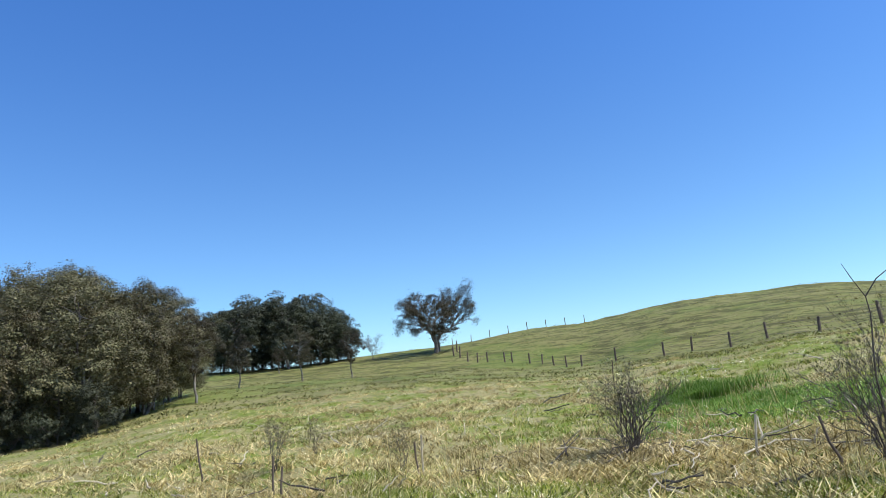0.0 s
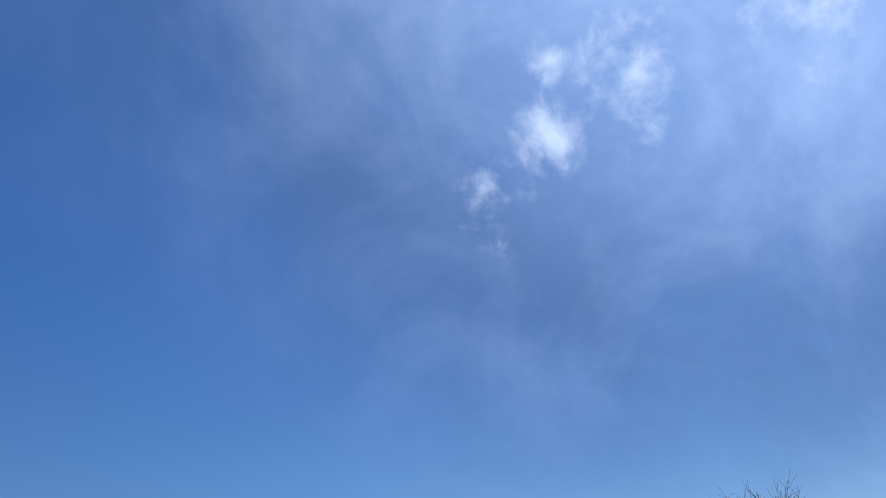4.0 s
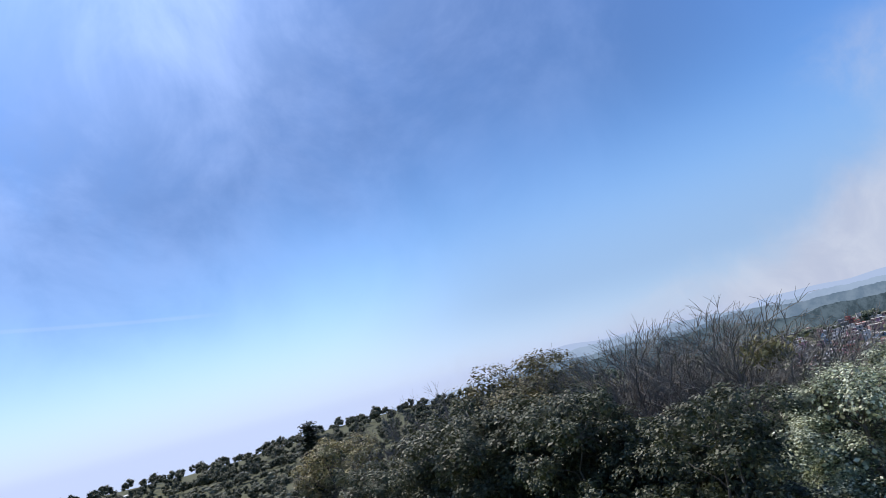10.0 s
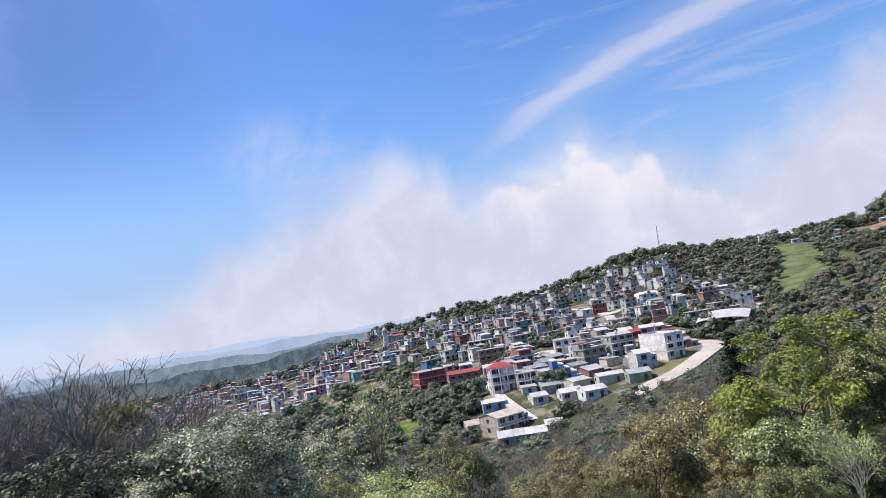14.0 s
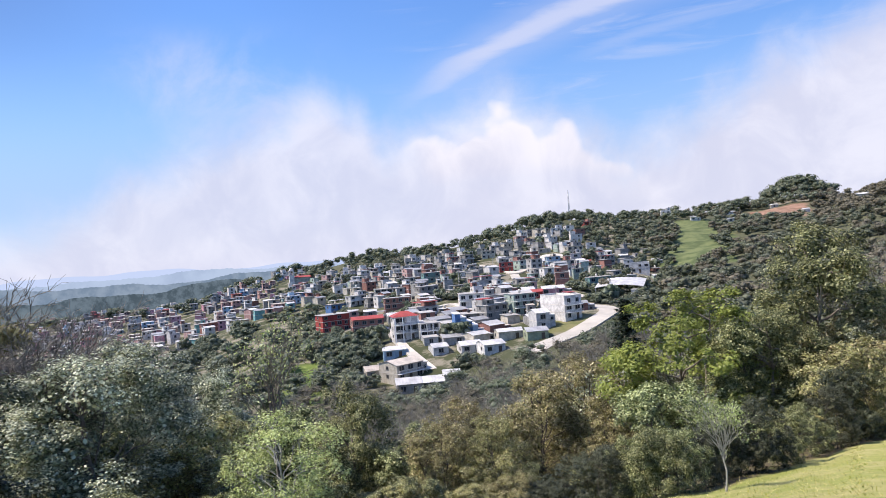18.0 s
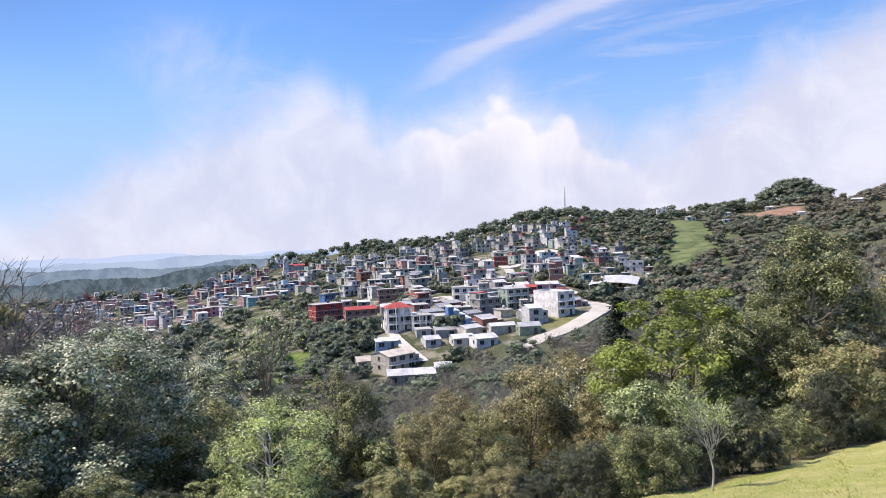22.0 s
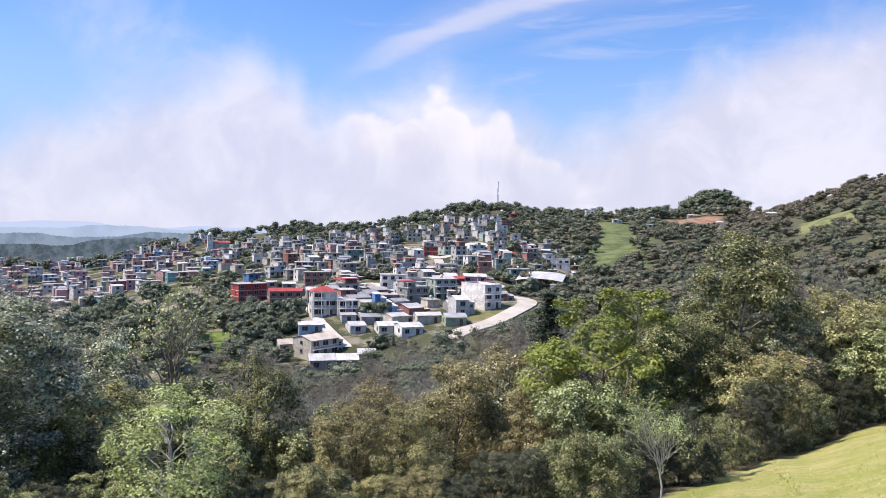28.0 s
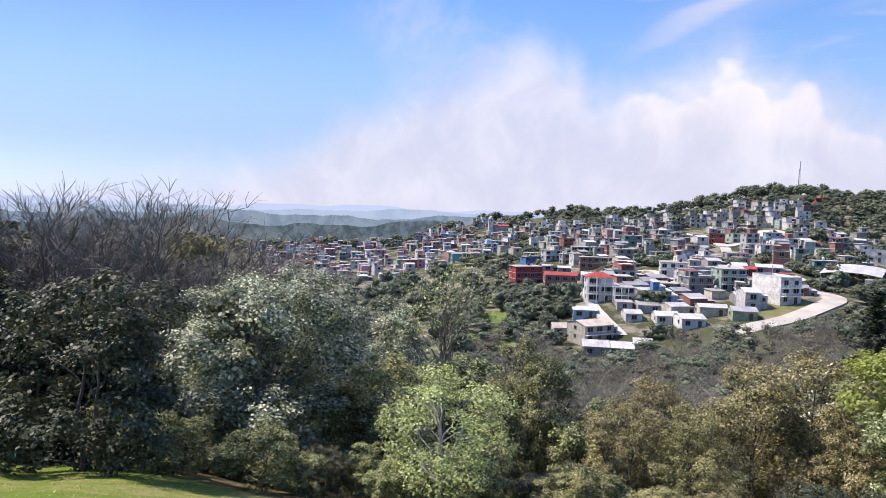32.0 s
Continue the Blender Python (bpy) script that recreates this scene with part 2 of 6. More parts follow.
# ---- materials ----
def material(name):
    m = bpy.data.materials.new(name)
    m.use_nodes = True
    g = Nodes(m.node_tree)
    shader = m.node_tree.nodes["Principled BSDF"]
    return m, g, shader


def link(g, a, slot):
    g.tree.links.new(a, slot)


def relief(g, shader, height, strength=0.4, distance=0.05):
    bump = g.tree.nodes.new("ShaderNodeBump")
    bump.inputs["Strength"].default_value, bump.inputs["Distance"].default_value = strength, distance
    link(g, height, bump.inputs["Height"])
    link(g, bump.outputs[0], shader.inputs["Normal"])


def place_vector(g):
    return g.add("ShaderNodeNewGeometry")


def plain(name, colour, rough=0.8, vary=0.25, scale=0.6, grain=14.0, metal=0.0, bump=0.25):
    """Paint, plaster, tin or wood: a base colour with stains, grain and a difference from object to object."""
    m, g, s = material(name)
    where = place_vector(g)
    stain = g.span(g.noise(where, scale, 5.0, 0.6), 0.3, 0.75)
    fleck = g.noise(where, grain, 3.0, 0.6)
    dark = tuple(c * (1 - vary) for c in colour)
    light = tuple(min(1.0, c * (1 + vary * 0.35)) for c in colour)
    col = g.mix(stain, light, dark)
    col = g.mix(g.math("MULTIPLY", fleck, 0.35), col, tuple(c * 0.7 for c in colour))
    rnd = g.add("ShaderNodeObjectInfo", 5)
    hsv = g.add("ShaderNodeHueSaturation", i_Value=g.span(rnd, 0.0, 1.0, 0.86, 1.1), i_Color=col)
    link(g, hsv, s.inputs["Base Color"])
    s.inputs["Roughness"].default_value, s.inputs["Metallic"].default_value = rough, metal
    if bump:
        relief(g, s, fleck, bump, 0.02)
    return m


def leaf(name, colours, rough=0.45, through=0.3, gloss=0.22):
    """Foliage: a colour of its own for every leaf, a shift for every tree, light shining through."""
    m, g, s = material(name)
    island = g.add("ShaderNodeNewGeometry", 8)
    rnd = g.add("ShaderNodeObjectInfo", 5)
    ramp = g.tree.nodes.new("ShaderNodeValToRGB")
    link(g, island, ramp.inputs[0])
    ramp.color_ramp.elements[0].color = (*colours[0], 1)
    ramp.color_ramp.elements[1].color = (*colours[-1], 1)
    for k, c in enumerate(colours[1:-1]):
        e = ramp.color_ramp.elements.new((k + 1) / (len(colours) - 1))
        e.color = (*c, 1)
    patch = g.noise(place_vector(g), 0.45, 3.0, 0.5)
    hsv = g.add("ShaderNodeHueSaturation", i_Hue=g.span(rnd, 0.0, 1.0, 0.485, 0.515),
                i_Value=g.math("MULTIPLY", g.span(rnd, 0.0, 1.0, 0.85, 1.15), g.span(patch, 0.3, 0.7, 0.75, 1.25)), i_Color=ramp.outputs[0])
    link(g, hsv, s.inputs["Base Color"])
    s.inputs["Roughness"].default_value = rough
    s.inputs["Specular IOR Level"].default_value = gloss
    glow = g.add("ShaderNodeBsdfTranslucent", i_Color=hsv)
    both = g.add("ShaderNodeMixShader", i_0=through, i_1=s.outputs[0], i_2=glow)
    link(g, both, g.tree.nodes["Material Output"].inputs[0])
    return m


def bark(name, colour, lichen=0.5):
    m, g, s = material(name)
    where = place_vector(g)
    stretched = g.add("ShaderNodeMapping", i_0=where, i_Scale=(1.0, 1.0, 0.22))
    rib = g.noise(stretched, 16.0, 5.0, 0.65)
    spot = g.span(g.noise(where, 2.5, 4.0, 0.6), 0.45, 0.62)
    col = g.mix(rib, tuple(c * 0.45 for c in colour), tuple(c * 1.3 for c in colour))
    col = g.mix(g.math("MULTIPLY", spot, lichen), col, (0.3, 0.31, 0.26))
    link(g, col, s.inputs["Base Color"])
    s.inputs["Roughness"].default_value = 0.9
    relief(g, s, rib, 0.6, 0.03)
    return m


BARK = bark("grey_bark", (0.17, 0.14, 0.11))
PALE_BARK = bark("pale_bark", (0.40, 0.38, 0.34))
TWIG = bark("twig_bark", (0.10, 0.08, 0.066), 0.15)
PALE_TWIG = bark("grey_twig_bark", (0.22, 0.21, 0.17), 0.3)
DARK_TWIG = bark("dark_twig_bark", (0.17, 0.15, 0.13), 0.35)
LEAF_DARK = leaf("dark_leaves", [(0.05, 0.065, 0.026), (0.12, 0.14, 0.055), (0.27, 0.295, 0.12), (0.56, 0.57, 0.31)], 0.5, 0.28)
LEAF_GREY = leaf("grey_green_leaves", [(0.06, 0.07, 0.038), (0.16, 0.175, 0.10), (0.34, 0.36, 0.225), (0.68, 0.69, 0.52)], 0.42, 0.28, 0.4)
LEAF_LIME = leaf("yellow_green_leaves", [(0.14, 0.165, 0.035), (0.22, 0.25, 0.05), (0.30, 0.32, 0.075), (0.38, 0.39, 0.13)], 0.5, 0.36)
LEAF_FRESH = leaf("fresh_green_leaves", [(0.20, 0.25, 0.08), (0.33, 0.39, 0.14), (0.46, 0.52, 0.21), (0.62, 0.66, 0.36)], 0.48, 0.36)
LEAF_OCHRE = leaf("olive_leaves", [(0.07, 0.07, 0.028), (0.24, 0.235, 0.09), (0.38, 0.365, 0.15), (0.18, 0.14, 0.075), (0.68, 0.64, 0.36)], 0.5, 0.24)
LEAF_BRONZE = leaf("bronze_leaves", [(0.045, 0.038, 0.024), (0.075, 0.062, 0.036), (0.10, 0.085, 0.046), (0.07, 0.072, 0.036)], 0.5, 0.28)
LEAF_WOOD = leaf("wood_leaves", [(0.075, 0.066, 0.034), (0.12, 0.105, 0.054), (0.17, 0.145, 0.074), (0.13, 0.13, 0.058), (0.21, 0.18, 0.10)], 0.55, 0.22)
# the grove's own dark green, also painted on backlit and shaded plants elsewhere
LEAF_GROVE_AND_UNLIT = leaf("grove_and_unlit_leaves", [(0.03, 0.036, 0.02), (0.05, 0.058, 0.03), (0.08, 0.088, 0.05), (0.13, 0.135, 0.085)], 0.5, 0.2)
# far foliage: haze of the distance put into pale, greyed base colours
LEAF_HAZED = leaf("far_hazed_leaves", [(0.075, 0.095, 0.055), (0.115, 0.138, 0.085), (0.16, 0.182, 0.12), (0.22, 0.24, 0.17)], 0.6, 0.2)
LEAF_SCRUB = leaf("scrub_leaves", [(0.13, 0.125, 0.085), (0.18, 0.172, 0.115), (0.24, 0.22, 0.155), (0.15, 0.16, 0.10)], 0.6, 0.2)
NEEDLE = leaf("conifer_needles", [(0.014, 0.022, 0.012), (0.024, 0.035, 0.018), (0.036, 0.045, 0.022)], 0.5, 0.15)
GRASS = leaf("grass_blades", [(0.045, 0.06, 0.008), (0.17, 0.205, 0.022), (0.28, 0.30, 0.04), (0.38, 0.37, 0.075), (0.66, 0.58, 0.27)], 0.5, 0.36)
STRAW = leaf("straw", [(0.10, 0.075, 0.025), (0.66, 0.55, 0.21), (0.92, 0.80, 0.42), (0.48, 0.39, 0.12), (0.20, 0.15, 0.05)], 0.6, 0.25)
BLEACHED = leaf("bleached_stems", [(0.75, 0.66, 0.46), (0.9, 0.82, 0.62), (0.5, 0.42, 0.26), (0.82, 0.74, 0.5)], 0.7, 0.15)
LITTER = leaf("dead_stems", [(0.36, 0.26, 0.10), (0.10, 0.072, 0.032), (0.50, 0.39, 0.17), (0.72, 0.60, 0.31)], 0.7, 0.12)
TUSSOCK = leaf("hill_grass", [(0.05, 0.055, 0.015), (0.19, 0.195, 0.05), (0.36, 0.34, 0.13), (0.09, 0.08, 0.03)], 0.6, 0.3)
PATCH_GRASS = leaf("lush_grass", [(0.08, 0.14, 0.018), (0.16, 0.26, 0.032), (0.25, 0.37, 0.055), (0.42, 0.52, 0.16)], 0.4, 0.36)


# fields on the hills: bearings, distances, two colours
FIELDS = ((19.2, 24.9, 385.0, 600.0, (0.075, 0.10, 0.042), (0.15, 0.175, 0.075)), (25.8, 29.8, 600.0, 690.0, (0.20, 0.12, 0.08), (0.32, 0.20, 0.14)),
          (35.2, 39.2, 470.0, 545.0, (0.10, 0.12, 0.05), (0.19, 0.20, 0.085)), (-12.2, -8.0, 203.0, 247.0, (0.10, 0.15, 0.035), (0.17, 0.22, 0.06)),
          # -99 to -77: ground colours lowered to stand for a backlit slope
          (-99.0, -77.0, 320.0, 640.0, (0.05, 0.055, 0.03), (0.11, 0.108, 0.052)), (8.6, 13.5, 226.0, 246.0, (0.10, 0.12, 0.04), (0.20, 0.18, 0.09)))


def ground_material():
    m, g, s = material("pasture")
    where = place_vector(g)
    split = g.tree.nodes.new("ShaderNodeSeparateXYZ")
    link(g, where, split.inputs[0])
    x, y, _ = split.outputs
    far = g.math("SQRT", g.math("ADD", g.math("MULTIPLY", x, x), g.math("MULTIPLY", y, y)))
    wide = g.noise(where, 0.035, 4.0, 0.6)
    mid = g.noise(where, 0.35, 5.0, 0.6)
    tuft = g.noise(where, 2.6, 5.0, 0.65)
    blade = g.noise(where, 22.0, 3.0, 0.7)
    green = g.mix(blade, (0.08, 0.125, 0.01), (0.24, 0.29, 0.035))
    dry = g.mix(blade, (0.12, 0.10, 0.04), (0.50, 0.44, 0.20))
    olive = g.mix(tuft, (0.10, 0.115, 0.028), (0.27, 0.27, 0.08))
    amount = g.math("ADD", g.math("MULTIPLY", mid, 0.5), g.math("MULTIPLY", tuft, 0.5))
    near = g.mix(g.span(amount, 0.42, 0.54), green, dry)
    near = g.mix(g.span(g.noise(where, 4.5, 5.0, 0.75), 0.52, 0.66, 0.0, 0.85), near, (0.035, 0.03, 0.013))
    hill = g.mix(g.span(amount, 0.44, 0.56), olive, g.mix(tuft, (0.13, 0.12, 0.042), (0.29, 0.265, 0.10)))
    steps = g.add("ShaderNodeMapping", i_0=where, i_Scale=(0.22, 0.22, 3.2))
    tread = g.noise(steps, 1.0, 5.0, 0.65, 0.5)
    hill = g.mix(g.span(tread, 0.47, 0.6, 0.0, 0.8), hill, (0.06, 0.06, 0.018))
    hill = g.mix(g.span(g.noise(where, 0.9, 4.0, 0.7), 0.52, 0.64, 0.0, 0.7), hill, (0.06, 0.056, 0.018))
    hill = g.mix(g.span(g.noise(where, 0.05, 3.0, 0.6), 0.5, 0.62, 0.0, 0.5), hill, (0.12, 0.17, 0.03))
    behind = g.span(y, 0.0, -8.0)
    col = g.mix(g.math("MULTIPLY", g.span(far, 18.0, 60.0), behind), near, hill)
    # the town side: bright short turf close by, dull scrub soil under the woods beyond
    lush = g.mix(blade, (0.07, 0.115, 0.012), (0.15, 0.21, 0.03))
    faded = g.mix(blade, (0.15, 0.15, 0.045), (0.32, 0.29, 0.12))
    turf = g.mix(g.span(amount, 0.44, 0.62), lush, faded)
    turf = g.mix(g.span(x, -3.0, 9.0, 0.0, 0.72), turf, g.mix(g.span(amount, 0.36, 0.64), (0.29, 0.30, 0.08), (0.42, 0.385, 0.16)))
    turf = g.mix(g.span(g.noise(where, 9.0, 5.0, 0.8), 0.5, 0.68, 0.0, 0.45), turf, (0.085, 0.09, 0.028))
    front = g.span(y, -8.0, 0.0)
    scrub = g.mix(mid, (0.06, 0.066, 0.038), (0.12, 0.12, 0.07))
    town = g.mix(g.span(g.noise(where, 0.12, 4.0, 0.6), 0.46, 0.6), (0.06, 0.068, 0.034), g.mix(tuft, (0.14, 0.13, 0.09), (0.30, 0.27, 0.21)))
    bearing = g.math("MULTIPLY", g.math("ARCTAN2", x, y), 57.29578)
    brink = g.math("ADD", g.math("MULTIPLY", g.math("MAXIMUM", g.math("SUBTRACT", bearing, 23.0), 0.0), 0.85), g.math("MULTIPLY", g.math("MAXIMUM", g.math("SUBTRACT", -22.0, bearing), 0.0), 0.3))
    shade = g.math("SUBTRACT", g.math("SUBTRACT", far, brink), g.math("MULTIPLY", g.math("SUBTRACT", amount, 0.5), 3.0))
    shade = g.math("ADD", shade, g.span(bearing, -8.0, 12.0, 0.0, 3.0))
    litter = g.mix(blade, (0.05, 0.042, 0.024), (0.13, 0.105, 0.06))
    turf = g.mix(g.span(shade, 14.6, 15.9), turf, litter)
    col = g.mix(front, col, turf)
    rag = g.math("SUBTRACT", g.noise(where, 0.02, 4.0, 0.6), 0.5)

    def within(low, high, near_r, far_r):
        a = g.math("ADD", bearing, g.math("MULTIPLY", rag, 2.5))
        r = g.math("ADD", far, g.math("MULTIPLY", rag, 70.0))
        inside = g.math("MULTIPLY", g.span(a, low - .25, low + .25), g.span(a, high + .25, high - .25))
        return g.math("MULTIPLY", inside, g.math("MULTIPLY", g.span(r, near_r - 6.0, near_r + 6.0), g.span(r, far_r + 6.0, far_r - 6.0)))

    land = g.mix(within(-31.0, 19.0, 200.0, 610.0), scrub, town)
    for low, high, near_r, far_r, dark, light in FIELDS:
        land = g.mix(within(low, high, near_r, far_r), land, g.mix(g.span(g.noise(where, 0.09, 5.0, 0.65), 0.36, 0.62), dark, light))
    col = g.mix(g.math("MULTIPLY", g.span(far, 42.0, 60.0), front), col, land)
    link(g, col, s.inputs["Base Color"])
    s.inputs["Roughness"].default_value = 0.95
    s.inputs["Specular IOR Level"].default_value = 0.15
    lumps = g.math("ADD", g.math("MULTIPLY", tuft, 1.0), g.math("MULTIPLY", blade, 0.25))
    relief(g, s, lumps, 0.3, 0.02)
    return m


PASTURE = ground_material()

# ---- the ground: height by bearing and distance ----
SLOPES = {}


def slope(bearing, *marks):
    """Along one bearing: pairs of distance and height."""
    SLOPES[bearing] = ([0.0] + [r for r, _ in marks], [0.0] + [z for _, z in marks])


slope(-125, (10, .4), (25, 1.1), (45, -1), (105, -7), (250, -25), (600, -30), (1200, -30), (4700, -300))
slope(-110, (10, .2), (25, -.5), (45, -3.5), (105, -14), (250, -30), (600, -25), (1200, -35), (4700, -300))
slope(-92, (10, -.4), (25, -2.2), (45, -6), (105, -18), (250, -34), (450, -34), (700, -26), (1000, -45), (4700, -300))
slope(-75, (10, -1.2), (25, -3.2), (32, -5), (45, -9), (105, -22), (250, -36), (450, -38), (700, -33), (1000, -50), (4700, -300))
slope(-62, (10, -1.4), (25, -3.6), (32, -6), (45, -9.5), (105, -24), (250, -40), (450, -38), (700, -23), (1000, -60), (4700, -300))
slope(-48, (10, -1.7), (20, -3.9), (30, -7), (45, -11), (105, -28), (250, -44), (500, -42), (700, -30), (900, -60), (1300, -90), (4700, -300))
slope(-38, (10, -2), (18, -4.3), (28, -7.5), (45, -12), (105, -30), (250, -45), (430, -47), (600, -46), (720, -50), (1100, -90), (4700, -300))
slope(-20, (8, -1.8), (15, -4.2), (25, -8), (45, -13), (105, -32), (200, -45), (430, -46), (650, -40), (760, -48), (1100, -90), (4700, -300))
slope(-10, (8, -1.9), (14, -4.2), (25, -8.3), (45, -13.5), (105, -32), (180, -41), (230, -37), (330, -34), (600, -22), (680, -16), (800, -18), (1300, -44), (4700, -300))
slope(0, (8, -1.9), (14, -4.2), (25, -8.5), (45, -14), (105, -30), (180, -39.5), (200, -39), (245, -30), (330, -25), (450, -16), (600, -8), (700, -5), (1000, -30))
slope(12, (8, -1.8), (14, -4), (25, -8.5), (45, -13), (105, -27), (160, -32), (200, -31), (240, -26.5), (380, -17), (500, -2), (620, 16), (700, 16), (1000, 0))
slope(-5, (8, -1.9), (14, -4.2), (25, -8.4), (45, -13.8), (105, -31), (180, -40), (215, -38), (245, -33), (330, -29), (450, -20), (600, -14), (680, -7), (1000, -35))
slope(20, (8, -1.6), (17, -4.3), (25, -7), (45, -11), (105, -22), (200, -28), (300, -28), (420, -23), (520, -5), (600, 9), (700, 13.5), (1000, 0))
slope(26, (8, -1.4), (19, -4.5), (29, -6.6), (45, -9.6), (105, -17), (200, -24), (350, -22), (500, -5), (650, 9), (750, 17), (850, 18), (1100, 10))
slope(29.3, (8, -1.3), (20, -4.5), (30, -6.5), (45, -9), (105, -15), (200, -22), (350, -20), (500, -5), (650, 9), (720, 22), (760, 35), (850, 30), (1100, 10))
slope(32.5, (8, -1.2), (22, -4.6), (30, -6.2), (45, -8.6), (105, -14), (200, -21), (350, -18), (500, -2), (650, 14), (750, 20), (850, 20), (1100, 10))
slope(40, (8, -.9), (30, -5), (45, -7.5), (105, -12), (200, -17), (300, -12), (500, 15), (700, 49), (900, 35))
slope(48, (8, -.8), (30, -3.9), (45, -6), (105, -10), (200, -14), (300, -8), (500, 20), (700, 44), (900, 30))
slope(80, (10, -.6), (30, -2), (105, -4), (300, 5), (700, 20))
slope(120, (10, -.1), (45, -.5), (105, 1), (300, 5), (700, 10))
slope(136, (10, 0), (25, 0), (45, -.2), (75, .5), (105, 3), (140, 4), (700, 4))
slope(150, (10, 0), (25, .5), (45, 1.3), (75, 2.5), (105, 4.9), (140, 5.0), (300, 2), (700, 4))
slope(167, (10, 0), (25, .8), (45, 1.3), (75, 1.9), (95, 4.4), (105, 5.3), (140, 5.6), (300, 2), (700, -5))
slope(178, (10, .05), (25, .7), (50, .8), (70, .85), (88, 4.2), (105, 6.9), (140, 7.4), (300, 2), (700, -5))
slope(188, (10, .15), (25, 1.1), (40, 1.2), (58, 1.3), (80, 5.2), (105, 8.9), (140, 9.4), (300, 2), (700, -5))
slope(195, (10, .25), (25, 1.4), (35, 1.7), (50, 1.75), (80, 5.8), (105, 9.0), (140, 9.5), (300, 2), (700, -5))
slope(209, (10, .35), (25, 1.6), (45, 2.6), (75, 4.7), (105, 6.4), (140, 6.4), (300, -2), (700, -10))
slope(216, (10, .4), (25, 1.55), (45, 2.0), (75, 3.0), (105, 3.6), (140, 2), (300, -8), (700, -20))
slope(222, (10, .4), (25, 1.5), (45, 1.3), (75, .5), (105, -1), (300, -12), (700, -25))
BEARINGS = np.array(sorted(SLOPES))


def ground(x, y):
    """The ground's height at places given as numbers or arrays."""
    x, y = np.atleast_1d(np.asarray(x, float)), np.atleast_1d(np.asarray(y, float))
    r, a = np.hypot(x, y), np.degrees(np.arctan2(x, y))
    a = np.where(a < BEARINGS[0], a + 360, a)
    keys = np.append(BEARINGS, BEARINGS[0] + 360)
    spread = 0.22 * np.clip((60 - r) / 20, 0, 1)
    levels = np.stack([sum(np.interp(r * (1 + spread * k), *SLOPES[b if b in SLOPES else b - 360]) for k in (-1, -.5, 0, .5, 1)) / 5 for b in keys])
    k = np.clip(np.searchsorted(keys, a, side="right") - 1, 0, len(keys) - 2)
    f = (a - keys[k]) / (keys[k + 1] - keys[k])
    f = f * f * (3 - 2 * f)
    pick = np.arange(len(a))
    z = levels[k, pick] * (1 - f) + levels[k + 1, pick] * f
    rough = 0.05 * np.sin(x * 1.7 + 1.3 * np.sin(y * 1.1)) + 0.04 * np.sin(y * 2.3 + x * 0.9) + 0.07 * np.sin(x * 0.43 - y * 0.61 + 2)
    rough *= np.where(y > -2, 0.03, 1.0)
    rough += np.clip(r / 60 - 0.6, 0, 5) * 0.25 * np.sin(x * 0.085 + 1.7 * np.sin(y * 0.06))
    return z + rough * np.clip(r / 6, 0, 1)


def level(x, y):
    return float(ground(x, y)[0])


def polar(bearing, r):
    b = radians(bearing)
    return r * math.sin(b), r * math.cos(b)


def mesh_of(name, verts, quads, mat=None, smooth=False):
    """A mesh from arrays of corners and of four-sided faces."""
    me = bpy.data.meshes.new(name)
    verts, quads = np.asarray(verts, np.float32), np.asarray(quads, np.int32)
    me.vertices.add(len(verts))
    me.vertices.foreach_set("co", verts.ravel())
    me.loops.add(quads.size)
    me.loops.foreach_set("vertex_index", quads.ravel())
    me.polygons.add(len(quads))
    me.polygons.foreach_set("loop_start", np.arange(0, quads.size, 4, dtype=np.int32))
    me.polygons.foreach_set("loop_total", np.full(len(quads), 4, np.int32))
    me.polygons.foreach_set("use_smooth", np.full(len(quads), smooth))
    if mat:
        me.materials.append(mat)
    me.update(calc_edges=True)
    return me


def make_ground():
    rings = np.concatenate([[0.3], np.geomspace(1.0, 60, 74), np.geomspace(64, 900, 70), np.geomspace(950, 4700, 16)])
    turns = np.radians(np.arange(0, 360, 1.2))
    rr, tt = np.meshgrid(rings, turns, indexing="ij")
    x, y = (rr * np.sin(tt)).ravel(), (rr * np.cos(tt)).ravel()
    verts = np.stack([x, y, ground(x, y)], 1)
    n, m = len(rings), len(turns)
    i, j = np.meshgrid(np.arange(n - 1), np.arange(m), indexing="ij")
    i, j = i.ravel(), j.ravel()
    quads = np.stack([i * m + j, (i + 1) * m + j, (i + 1) * m + (j + 1) % m, i * m + (j + 1) % m], 1)[:, ::-1]
    cap = np.stack([np.arange(0, m, 2), (np.arange(0, m, 2) + 1) % m, (np.arange(0, m, 2) + 2) % m, np.full(m // 2, len(verts))], 1)
    verts = np.vstack([verts, [[0, 0, level(0, 0)]]])
    ob = new("ground", mesh_of("ground", verts, np.vstack([quads, cap[:, ::-1]]), PASTURE, True))
    tagged(ob, "grassy hill pasture falling to a wooded valley", "ground", kind="structure")


make_ground()

